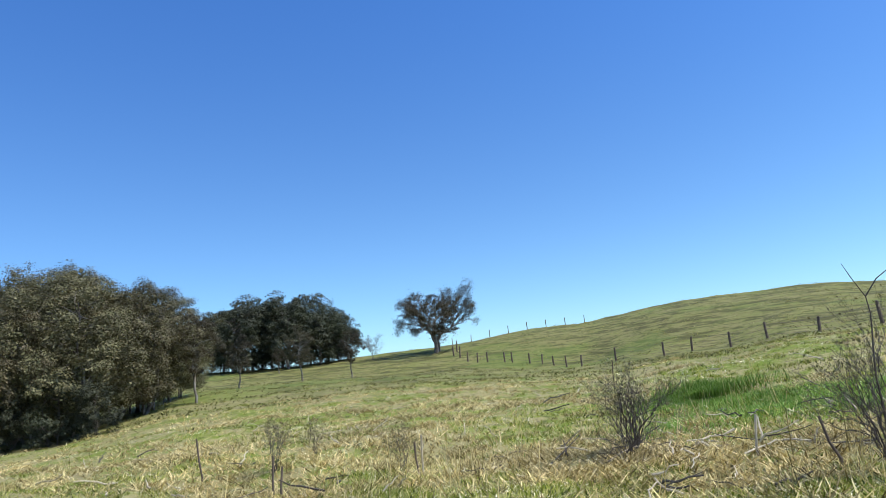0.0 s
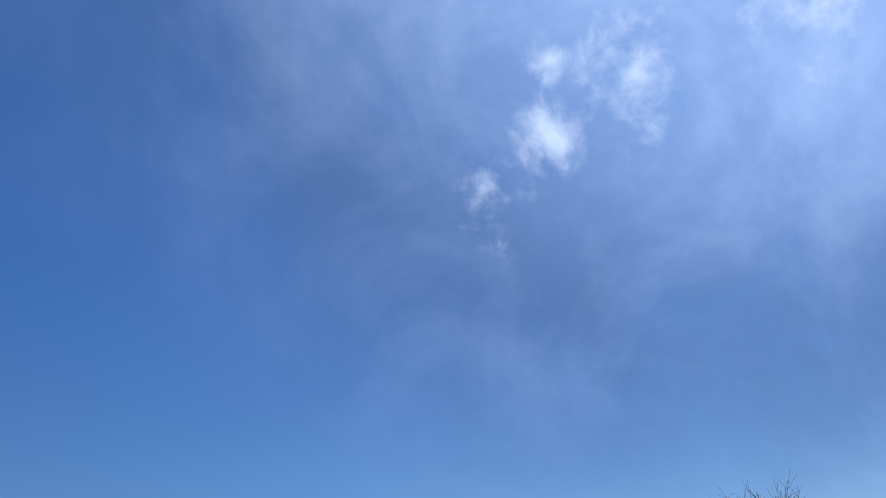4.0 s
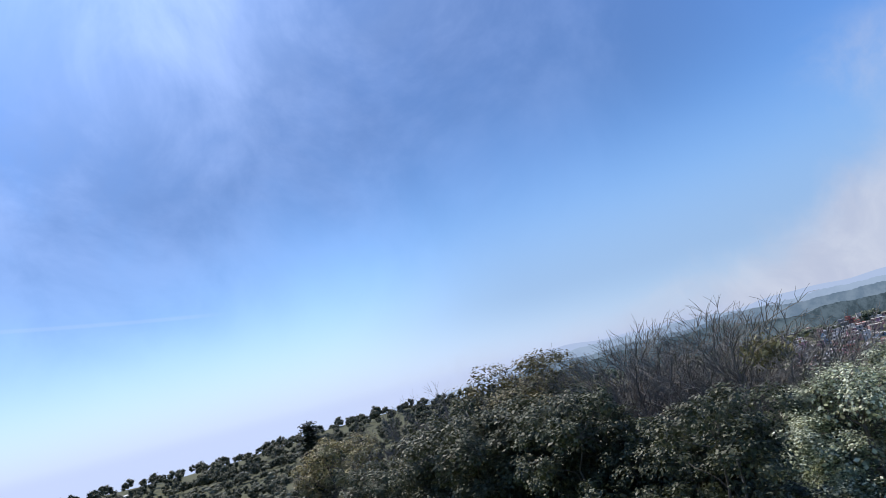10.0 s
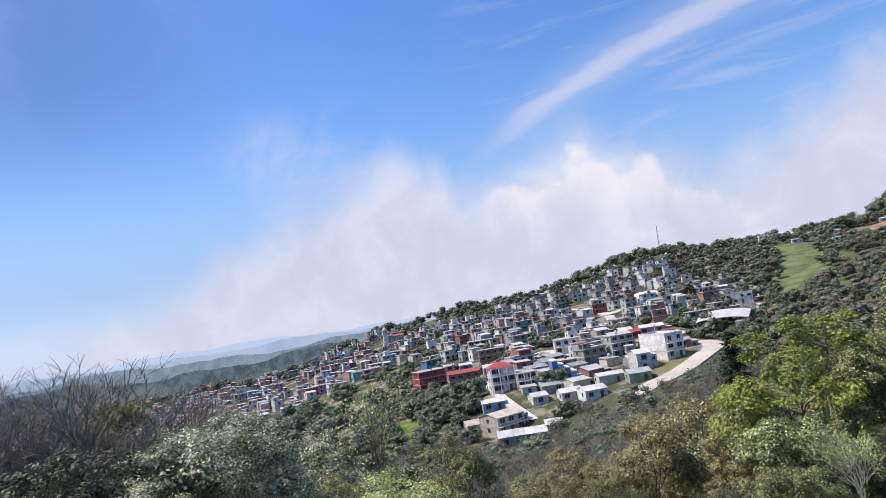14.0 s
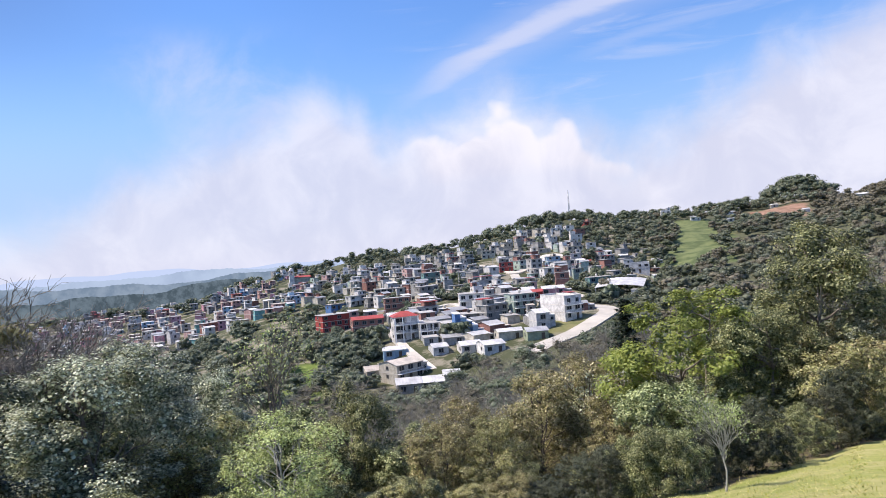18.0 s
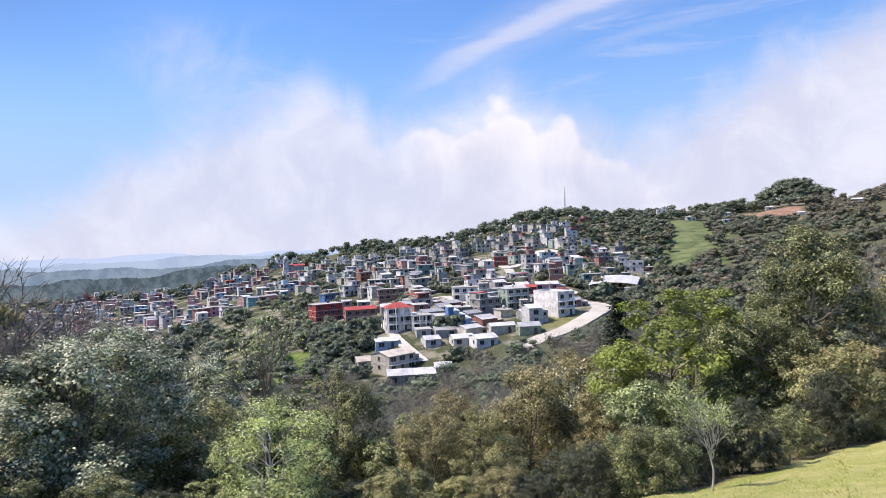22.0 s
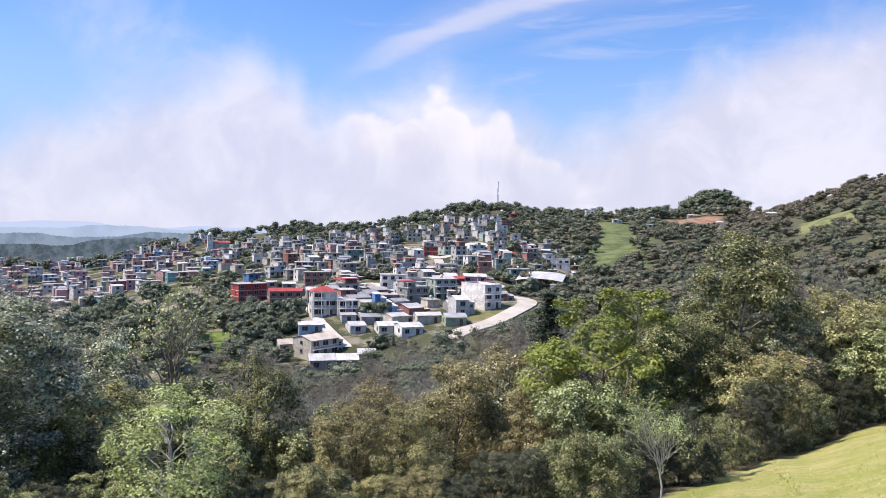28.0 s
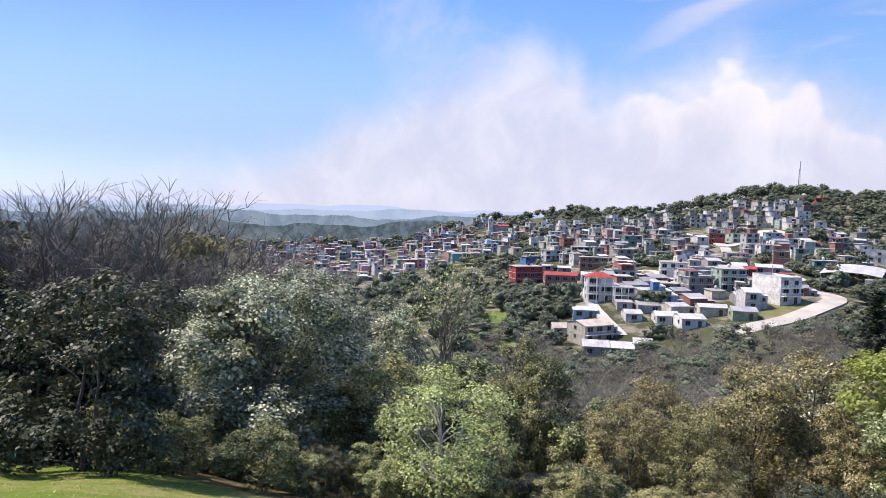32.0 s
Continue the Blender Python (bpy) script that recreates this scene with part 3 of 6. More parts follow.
# ---- trees ----
def tube(points, radii, sides):
    """A tapered tube along points: corners and faces."""
    points, radii = np.asarray(points, float), np.asarray(radii, float)
    way = np.gradient(points, axis=0)
    way /= np.linalg.norm(way, axis=1, keepdims=True) + 1e-9
    helper = np.where(np.abs(way[:, 2:3]) > 0.9, [[1.0, 0, 0]], [[0, 0, 1.0]])
    u = np.cross(way, helper)
    u /= np.linalg.norm(u, axis=1, keepdims=True) + 1e-9
    v = np.cross(way, u)
    a = np.arange(sides) * 2 * np.pi / sides
    ring = u[:, None] * np.cos(a)[None, :, None] + v[:, None] * np.sin(a)[None, :, None]
    verts = (points[:, None] + ring * radii[:, None, None]).reshape(-1, 3)
    i, j = np.meshgrid(np.arange(len(points) - 1), np.arange(sides), indexing="ij")
    i, j = i.ravel(), j.ravel()
    k = (j + 1) % sides
    return verts, np.stack([i * sides + j, i * sides + k, (i + 1) * sides + k, (i + 1) * sides + j], 1)


class Heap:
    """Collects corners and faces."""

    def __init__(self):
        self.verts, self.quads, self.count = [], [], 0

    def put(self, verts, quads):
        self.verts.append(verts)
        self.quads.append(np.asarray(quads) + self.count)
        self.count += len(verts)

    def mesh(self, name, mat, smooth=False):
        return mesh_of(name, np.vstack(self.verts), np.vstack(self.quads), mat, smooth)


def leaves_at(rng, centres, outward, size, narrow=0.55):
    """One folded leaf at each centre, facing roughly outward and up."""
    n = len(centres)
    face = outward * 0.8 + rng.normal(0, 0.42, (n, 3)) + [0, 0, 0.45]
    face /= np.linalg.norm(face, axis=1, keepdims=True) + 1e-9
    a = np.cross(face, rng.normal(0, 1, (n, 3)))
    a /= np.linalg.norm(a, axis=1, keepdims=True) + 1e-9
    b = np.cross(face, a)
    s = size * rng.uniform(0.6, 1.35, (n, 1))
    verts = np.stack([centres - a * s, centres + b * s * narrow, centres + a * s, centres - b * s * narrow], 1)
    return verts.reshape(-1, 3), np.arange(4 * n).reshape(-1, 4)


def bent(rng, a, b, n, wander):
    """A wandering line from a to b, rising first."""
    t = np.linspace(0, 1, n)[:, None]
    line = a + (b - a) * t
    drift = np.cumsum(rng.normal(0, 1, (n, 3)), axis=0)
    drift -= drift[0] + (drift[-1] - drift[0]) * t
    line = line + drift * wander * np.linalg.norm(b - a) / n ** 0.5
    line[:, 2] += 0.1 * np.linalg.norm((b - a)[:2]) * np.sin(t[:, 0] * np.pi)
    return line


def crowned(seed, height, width, base, lumps, leaves, size, lump=0.2, thick=0.022, stems=1, twigs=2, clusters=11, core=150, tight=0.36, lift=0.0):
    """Trunk and crown of a leafy tree: limbs run to lumps, each lump carries tufts of leaves over a dense shaded core. Returns two heaps."""
    rng = np.random.default_rng(seed)
    wood, crown = Heap(), Heap()
    mid, high = (base + 1) / 2 * height, (1 - base) / 2 * height
    centres = []
    while len(centres) < lumps:
        p = rng.normal(0, 1, 3)
        p /= np.linalg.norm(p)
        p *= rng.uniform(0.3, 1.0) ** 0.4
        if p[2] < -0.8 or any(np.linalg.norm((p - q) * [1, 1, 0.8]) < 0.34 for q in centres[-40:]) and rng.uniform() < 0.9:
            continue
        centres.append(p)
    centres = np.array(centres) * [width * 0.40, width * 0.40, high * 0.84] + [0, 0, mid]
    rad = width * lump * 0.9 * rng.uniform(0.65, 1.25, lumps)
    tufts, owner = [], []
    for k in range(lumps):
        out = centres[k] - [0, 0, mid - high * 0.4]
        out /= np.linalg.norm(out) + 1e-9
        n = 0
        while n < clusters:
            d = rng.normal(0, 1, 3) + out * 0.5 + [0, 0, 0.35]
            d /= np.linalg.norm(d)
            tufts.append(centres[k] + d * rad[k] * rng.uniform(0.72, 1.05) * np.array([1, 1, 0.85]))
            owner.append(k)
            n += 1
    tufts, owner = np.array(tufts), np.array(owner)
    for s in range(stems):
        foot = np.array([0, 0, -0.4]) + (rng.normal(0, 0.12 * width / 3, 3) * [1, 1, 0] if stems > 1 else 0)
        tip = np.array([rng.normal(0, 0.06), rng.normal(0, 0.06), 0.82]) * [width, width, height] + foot * [2.0, 2.0, 0]
        trunk = bent(rng, foot, tip, 10, 0.07)
        r0 = thick * height / stems ** 0.4
        wood.put(*tube(trunk, r0 * np.linspace(1.15, 0.15, 10), 7))
        for k in range(s, lumps, stems):
            drop = centres[k][2] - np.linalg.norm(centres[k][:2] - trunk[5][:2]) * rng.uniform(0.5, 0.9)
            start = trunk[int(np.clip(np.searchsorted(trunk[:, 2], max(drop, base * height * 0.6)), 1, 8))]
            limb = bent(rng, start, centres[k], 6, 0.12)
            wood.put(*tube(limb, r0 * 0.42 * np.linspace(1, 0.2, 6), 5))
            for c in np.nonzero(owner == k)[0][:twigs]:
                q = bent(rng, limb[rng.integers(3, 6)], tufts[c], 4, 0.15)
                wood.put(*tube(q, r0 * 0.1 * np.linspace(1, 0.25, 4), 3))
    share = rad[owner] ** 2 * rng.uniform(0.45, 1.5, len(owner))
    pick = rng.choice(len(owner), leaves, p=share / share.sum())
    d = rng.normal(0, 1, (leaves, 3)) + [0, 0, 0.3]
    d /= np.linalg.norm(d, axis=1, keepdims=True)
    reach = rad[owner[pick]] * tight * rng.uniform(0.1, 1.15, leaves) ** 0.6
    at = tufts[pick] + d * reach[:, None] * [1, 1, 0.7]
    out = at - centres[owner[pick]]
    out /= np.linalg.norm(out, axis=1, keepdims=True) + 1e-9
    crown.put(*leaves_at(rng, at, d * 0.35 + out * 0.75 + [0, 0, lift], size, 0.62))
    if core:
        n = core * lumps * 2
        own = rng.integers(0, lumps, n)
        d = rng.normal(0, 1, (n, 3))
        d *= (rng.uniform(0, 1, (n, 1)) ** 0.4) / np.linalg.norm(d, axis=1, keepdims=True)
        crown.put(*leaves_at(rng, centres[own] + d * rad[own, None] * 0.72, d, rad.mean() * 0.075, 0.7))
    return wood, crown


def clod(rng, centre, r, sides=8, rings=5):
    """A crumpled closed lump of foliage, for trees far away."""
    a = np.linspace(-np.pi / 2, np.pi / 2, rings)
    line = np.stack([0 * a, 0 * a, np.sin(a)], 1)
    v, q = tube(line, np.cos(a) + 0.02, sides)
    v *= rng.uniform(0.78, 1.18, (len(v), 1))
    return centre + v * r * [1, 1, 0.85], q


def branching(seed, height, width, trunk_part, depth, thick, first=5, lean=0.0, up=0.35, fork=3, taper=0.56):
    """The bare limbs of a leafless tree, forking down to twigs. Returns the heap and the tips."""
    rng = np.random.default_rng(seed)
    wood, tips = Heap(), []

    def grow(a, d, length, r, left):
        b = a + d * length
        n = 5 if left > 1 else 3
        line = bent(rng, a, b, n, 0.13)
        wood.put(*tube(line, r * np.linspace(1, 0.55, n), 6 if left > 3 else 4 if left > 1 else 3))
        if left == 0:
            tips.append(b)
            return
        for _ in range(fork if left > 1 else fork + 1):
            e = d + rng.normal(0, 0.42, 3) + [0, 0, up * 0.4]
            e /= np.linalg.norm(e)
            start = line[-1] if rng.uniform() < 0.5 else line[rng.integers(n // 2, n)]
            grow(start, e, length * rng.uniform(0.58, 0.86), r * taper, left - 1)

    foot, top = np.array([0, 0, -0.4]), np.array([lean * height, 0, trunk_part * height])
    trunk = bent(rng, foot, top, 6, 0.06)
    r0 = thick * height
    wood.put(*tube(trunk, r0 * np.linspace(1.15, 0.6, 6), 8))
    for k in range(first):
        a = 2 * np.pi * k / first + rng.uniform(-0.4, 0.4)
        spread = width / height * rng.uniform(0.5, 1.1)
        d = np.array([math.cos(a) * spread, math.sin(a) * spread, 1.0 + up])
        d /= np.linalg.norm(d)
        grow(trunk[rng.integers(3, 6)], d, height * (1 - trunk_part) * rng.uniform(0.34, 0.46), r0 * 0.5, depth)
    return wood, np.array(tips)


KINDS = {}


def keep_kind(kind, wood, crown, bark_mat, leaf_mat):
    """Stores a tree's two meshes and its height."""
    height = max(np.vstack(heap.verts)[:, 2].max() for heap in (wood, crown) if heap)
    KINDS.setdefault(kind, []).append((wood.mesh(kind + "_trunk", bark_mat, True), crown.mesh(kind + "_crown", leaf_mat) if crown else None, height))


def stem_apart(heap):
    """The trunk and the branches of a leafless tree, as two heaps."""
    stem, rest = Heap(), Heap()
    stem.put(heap.verts[0], heap.quads[0])
    rest.put(np.vstack(heap.verts[1:]), np.vstack(heap.quads[1:]) - len(heap.verts[0]))
    return stem, rest


def plant(kind, name, bearing, r, height, label, category="tree", spin=None, wide=1.0, group="", sink=0.0, which=None):
    """One tree of a kind at a bearing and distance, as high as given."""
    x, y = polar(bearing, r)
    pick = KINDS[kind]
    k = int(abs(bearing) * 7.3 + r * 3.1) if which is None else which
    trunk, crown, h = pick[k % len(pick)]
    ob = tagged(new(name), label, category, group)
    buried = {"bush": 0.14, "grove": 0.12, "wood": 0.1}.get(kind, 0.0)
    sink += buried * height
    s = height * (1 + buried) / h
    turn = (bearing * 37.0 + r * 11.0) if spin is None else spin
    ob.matrix_world = Matrix.LocRotScale((x, y, level(x, y) - sink), Euler((0, 0, radians(turn))), (s * wide, s * wide, s))
    new("trunk", trunk).parent = ob
    if crown:
        new("crown", crown).parent = ob
    return ob


def make_kinds():
    for k in range(3):
        w, c = crowned(10 + k, 10, 7.0, 0.06, 30, 38000, 0.06, lift=0.4, thick=0.02, stems=1 + k % 2)
        keep_kind("oak", w, c, BARK, LEAF_DARK)
    for k in range(3):
        w, c = crowned(20 + k, 9, 8.5, 0.02, 34, 46000, 0.058, lift=0.4, lump=0.17, thick=0.018, stems=2)
        keep_kind("grey", w, c, BARK, LEAF_GREY)
    for k in range(2):
        w, c = crowned(30 + k, 8, 6.5, 0.1, 24, 23000, 0.064, lift=0.4, thick=0.018, stems=2, core=60, twigs=5, lump=0.18)
        keep_kind("lime", w, c, BARK, LEAF_LIME)
    for k in range(3):
        w, c = crowned(40 + k, 8, 6.5, 0.03, 28, 24000, 0.058, lift=0.4, thick=0.014, stems=3, twigs=6, core=70, lump=0.18)
        keep_kind("ochre", w, c, TWIG, LEAF_OCHRE)
    for k in range(2):
        w, c = crowned(50 + k, 9, 7.0, 0.25, 20, 8000, 0.085, thick=0.02, stems=1, twigs=4, core=40, lump=0.17)
        keep_kind("bronze", w, c, BARK, LEAF_BRONZE)
    for k in range(2):
        w, c = crowned(150 + k, 9, 7.0, 0.1, 30, 24000, 0.05, thick=0.014, stems=2, twigs=3, core=60, lump=0.17)
        keep_kind("wood", w, c, BARK, LEAF_WOOD)
    for k in range(2):
        w, c = crowned(170 + k, 9, 7.0, 0.06, 28, 10000, 0.088, thick=0.016, stems=1, twigs=0, core=60, lump=0.17)
        keep_kind("grove", w, c, BARK, LEAF_GROVE_AND_UNLIT)
    for k, mat in enumerate((LEAF_DARK, LEAF_GREY, LEAF_OCHRE, LEAF_LIME, LEAF_DARK, LEAF_GROVE_AND_UNLIT)):
        w, c = crowned(55 + k, 6, 5.0, 0.0, 19, 13000, 0.062, lift=0.4, lump=0.2, thick=0.014, stems=2, twigs=2, core=50)
        keep_kind("bush", w, c, TWIG, mat)
    w, c = crowned(65, 7, 6.2, 0.12, 24, 11000, 0.064, lift=0.4, lump=0.17, thick=0.016, stems=2, twigs=12, core=0, tight=0.5)
    keep_kind("fresh", w, c, PALE_BARK, LEAF_FRESH)
    for k in range(3):
        w, tips = branching(60 + k, 9, 7.5, 0.2, 5, 0.02, first=8, up=0.2, fork=3, taper=0.65)
        keep_kind("bare", *stem_apart(w), DARK_TWIG, DARK_TWIG)
    w, tips = branching(68, 8, 9.0, 0.28, 4, 0.034, first=8, up=0.0, fork=3, taper=.62)
    c = Heap()
    rng = np.random.default_rng(68)
    some = tips[rng.uniform(0, 1, len(tips)) < np.clip(1.25 - tips[:, 2] / 9.5, .12, .8)]
    spots = np.repeat(some, 24, axis=0) + rng.normal(0, 0.2, (len(some) * 24, 3))
    c.put(*leaves_at(rng, spots, rng.normal(0, 0.5, spots.shape), 0.075))
    keep_kind("gnarled", w, c, BARK, LEAF_BRONZE)
    for k in range(2):
        rng = np.random.default_rng(70 + k)
        w, tips = branching(80 + k, 9, 3.2 if k == 0 else 6.0, 0.55 if k == 0 else 0.4, 3, 0.013, first=(8, 11)[k], up=0.45 if k == 0 else 0.25)
        n = (6, 10)[k]
        spots = np.repeat(tips, n, axis=0) + rng.normal(0, 0.25, (len(tips) * n, 3))
        low = rng.uniform(0, 1, len(spots)) < (0.5, 0.42)[k]
        c = Heap()
        c.put(*leaves_at(rng, spots[low], rng.normal(0, 0.5, (low.sum(), 3)), (0.07, 0.11)[k]))
        keep_kind("sapling", w, c, (BARK, PALE_BARK)[k], LEAF_FRESH)
    rng = np.random.default_rng(90)
    w, c = Heap(), Heap()
    w.put(*tube(bent(rng, np.array([0, 0, -0.4]), np.array([0, 0, 10.0]), 8, 0.01), np.linspace(0.2, 0.02, 8), 7))
    spots, outs = [], []
    for k in range(90):
        z = 1.0 + 8.9 * k / 90
        a = k * 2.4
        reach = (10.2 - z) * 0.27 * rng.uniform(0.75, 1.15)
        tip = np.array([math.cos(a) * reach, math.sin(a) * reach, z - reach * 0.25])
        line = bent(rng, np.array([0, 0, z]), tip, 4, 0.05)
        w.put(*tube(line, np.linspace(0.035, 0.01, 4), 3))
        n = int(50 + 60 * reach)
        f = rng.uniform(0.15, 1.05, (n, 1))
        spots.append(np.array([0, 0, z]) + (tip - [0, 0, z]) * f + rng.normal(0, 0.13, (n, 3)) * [1, 1, 0.6])
        outs.append(np.tile(tip - [0, 0, z - 1], (n, 1)) / (reach + 1))
    c.put(*leaves_at(rng, np.vstack(spots), np.vstack(outs), 0.11, 0.35))
    keep_kind("conifer", w, c, BARK, NEEDLE)
    for k in range(4):
        w, c = crowned(110 + k, 8, 7.5, 0.06, 13, 700, 0.3, lump=0.22, thick=0.02, twigs=0, core=0)
        rng = np.random.default_rng(110 + k)
        for _ in range(12):
            d = rng.normal(0, 1, 3)
            d /= np.linalg.norm(d)
            c.put(*clod(rng, d * [2.3, 2.3, 2.3] + [0, 0, 4.4], rng.uniform(1.0, 1.6)))
        keep_kind("far_tree", w, c, BARK, (LEAF_HAZED, LEAF_HAZED, LEAF_SCRUB, LEAF_HAZED)[k])


make_kinds()

# ---- the town on the far slope ----
WALLS = {name: plain(name + "_wall", colour, 0.85, 0.45, 0.7, 5.0) for name, colour in {
    "white": (0.66, 0.64, 0.61), "cream": (0.50, 0.46, 0.38), "grey": (0.30, 0.295, 0.28), "pale": (0.46, 0.46, 0.45),
    "red": (0.36, 0.055, 0.045), "brick": (0.31, 0.15, 0.12), "rose": (0.50, 0.31, 0.28), "pink": (0.50, 0.26, 0.30),
    "mint": (0.36, 0.45, 0.39), "green": (0.36, 0.40, 0.27), "teal": (0.14, 0.26, 0.25), "aqua": (0.20, 0.46, 0.46),
    "blue": (0.09, 0.19, 0.38), "sky": (0.30, 0.44, 0.56)}.items()}
ROOFS = {name: plain(name + "_roof", colour, rough, 0.35, 0.4, 5.0) for name, colour, rough in (
    ("white", (0.58, 0.57, 0.555), 0.55), ("grey", (0.36, 0.36, 0.36), 0.5), ("red", (0.36, 0.06, 0.05), 0.7),
    ("cream", (0.50, 0.44, 0.37), 0.7), ("flat", (0.40, 0.385, 0.36), 0.9))}
CONCRETE = plain("pale_concrete", (0.56, 0.52, 0.45), 0.9, 0.25, 0.15, 3.0)
TRIM = plain("white_trim", (0.78, 0.77, 0.74), 0.7, 0.1)
FRAME = plain("window_frame", (0.22, 0.21, 0.20), 0.6, 0.2)
TANK = plain("tank_plastic", (0.05, 0.05, 0.055), 0.5, 0.2)
TANK_PALE = plain("pale_tank_plastic", (0.62, 0.58, 0.50), 0.5, 0.2)
STEEL = plain("galvanised_steel", (0.5, 0.5, 0.5), 0.45, 0.2, metal=0.7)
DOOR = plain("dark_door", (0.10, 0.07, 0.05), 0.6, 0.2)


def pane_material():
    m, g, s = material("window_glass")
    s.inputs["Base Color"].default_value = (0.03, 0.035, 0.04, 1)
    s.inputs["Roughness"].default_value = 0.2
    s.inputs["Specular IOR Level"].default_value = 0.2
    return m


PANE = pane_material()


def box(x0, y0, z0, x1, y1, z1):
    v = np.array([(x, y, z) for z in (z0, z1) for y in (y0, y1) for x in (x0, x1)], float)
    return v, [(0, 2, 3, 1), (4, 5, 7, 6), (0, 1, 5, 4), (2, 6, 7, 3), (0, 4, 6, 2), (1, 3, 7, 5)]


def boxes(*all_boxes):
    heap = Heap()
    for b in all_boxes:
        heap.put(*box(*b))
    return heap


def part(name, data, parent, label="", m=None):
    ob = new(name, data)
    ob.parent = parent
    if m is not None:
        ob.matrix_basis = m
    if label:
        tagged(ob, label)
    return ob


def lattice(xs, zs, filled, y0, y1):
    """One connected plate with openings: the filled cells of a grid, y0 to y1 thick."""
    nx, nz = len(xs), len(zs)
    verts = np.array([(x, y, z) for y in (y0, y1) for z in zs for x in xs], float)
    at = lambda i, j, k: k * nx * nz + j * nx + i
    full = lambda i, j: 0 <= i < nx - 1 and 0 <= j < nz - 1 and (i, j) in filled
    quads = []
    for i, j in filled:
        quads += [(at(i, j, 0), at(i + 1, j, 0), at(i + 1, j + 1, 0), at(i, j + 1, 0)), (at(i, j, 1), at(i, j + 1, 1), at(i + 1, j + 1, 1), at(i + 1, j, 1))]
        for di, dj, p, q in ((-1, 0, (i, j + 1), (i, j)), (1, 0, (i + 1, j), (i + 1, j + 1)), (0, -1, (i, j), (i + 1, j)), (0, 1, (i + 1, j + 1), (i, j + 1))):
            if not full(i + di, j + dj):
                quads.append((at(*p, 0), at(*p, 1), at(*q, 1), at(*q, 0)))
    used = sorted({v for q in quads for v in q})
    number = {v: k for k, v in enumerate(used)}
    return verts[used], [tuple(number[v] for v in q) for q in quads]


def window_meshes():
    """A window one metre wide and high: its frame with mullion and sill, and its pane set back."""
    filled = {(i, 0) for i in range(7)} | {(i, j) for j in (1, 3) for i in range(1, 6)} | {(i, 2) for i in (1, 3, 5)}
    v, q = lattice((-.58, -.5, -.42, -.03, .03, .42, .5, .58), (-.58, -.5, -.42, .42, .5), filled, -.07, .04)
    return mesh_of("window", v, q, FRAME), boxes((-.42, -.01, -.42, .42, .03, .42)).mesh("pane", PANE)


WINDOW, WINDOW_PANE = window_meshes()
DOOR_MESH = boxes((-.45, -.06, 0, .45, .03, 2.05), (-.52, -.04, 0, -.45, .03, 2.12), (.45, -.04, 0, .52, .03, 2.12), (-.45, -.04, 2.05, .45, .03, 2.12)).mesh("door", DOOR)


def tank_mesh(mat):
    z = [0, .05, .95, 1.05, 1.2, 1.25, 1.32, 1.32]
    r = [.5, .55, .55, .5, .3, .2, .2, .02]
    v, q = tube(np.stack([0 * np.array(z), 0 * np.array(z), z], 1) + np.arange(8)[:, None] * 1e-5, r, 12)
    return mesh_of("water_tank", v, q, mat, True)


TANKS = [tank_mesh(TANK), tank_mesh(TANK_PALE)]
STUB = boxes((-.1, -.1, 0, .1, .1, .5), (-.03, -.07, .5, -.01, -.05, 1.0), (.03, .05, .5, .05, .07, 1.1)).mesh("column_stub", CONCRETE)
BUILT = []


def roof_of(style, w, d, h):
    """The roof over a body w wide, d deep and h high, front at y = 0."""
    heap = Heap()
    if style == "flat":
        heap.put(*box(-w / 2 - .35, -.55, h, w / 2 + .35, d + .3, h + .18))
        return heap.mesh("roof", ROOFS["flat"])
    if style == "parapet":
        heap.put(*box(-w / 2 + .2, .2, h - .1, w / 2 - .2, d - .2, h + .05))
        return heap.mesh("roof", ROOFS["flat"])
    mat = ROOFS[style.split("_")[1]]
    if style.startswith("hip"):
        x, y0, y1, z = w / 2 + .5, -.6, d + .5, h
        v = np.array([(-x, y0, z), (x, y0, z), (x, y1, z), (-x, y1, z), (-w * .15, d / 2, z + 1.7), (w * .15, d / 2, z + 1.7), (0, d / 2, z - .02)])
        heap.put(v, [(0, 1, 5, 4), (2, 3, 4, 5), (1, 2, 5, 5), (3, 0, 4, 4), (3, 2, 1, 0)])
        return heap.mesh("roof", mat)
    # one low gable of sheets, ribbed along the fall
    n = max(4, int(w / 0.8)) * 2
    xs = np.linspace(-w / 2 - .3, w / 2 + .3, n + 1)
    rib = .05 * (np.arange(n + 1) % 2)
    rows = []
    for y, z in ((-.5, h), (d / 2, h + .13 * d), (d + .5, h)):
        rows.append(np.column_stack([xs, np.full(n + 1, y), z + rib + .05]))
    for y, z in ((d + .5, h), (d / 2, h + .13 * d), (-.5, h)):
        rows.append(np.column_stack([xs, np.full(n + 1, y), z + rib]))
    m = n + 1
    quads = [(r * m + k, r * m + k + 1, (r + 1) % 6 * m + k + 1, (r + 1) % 6 * m + k) for r in range(6) for k in range(n)]
    quads += [(k, m * 5 + k, m * 4 + k, m + k) for k in (0, n)] + [(m + k, m * 4 + k, m * 3 + k, m * 2 + k) for k in (0, n)]
    heap.put(np.vstack(rows), quads)
    return heap.mesh("roof", mat)


def roof_words(style):
    return {"flat": "flat concrete roof", "parapet": "parapet round a flat roof"}.get(style) or \
        {"hip_red": "red hipped roof", "tin_red": "red sheet roof", "tin_white": "white sheet roof",
         "tin_grey": "grey sheet roof", "tin_cream": "rusty cream sheet roof"}[style]


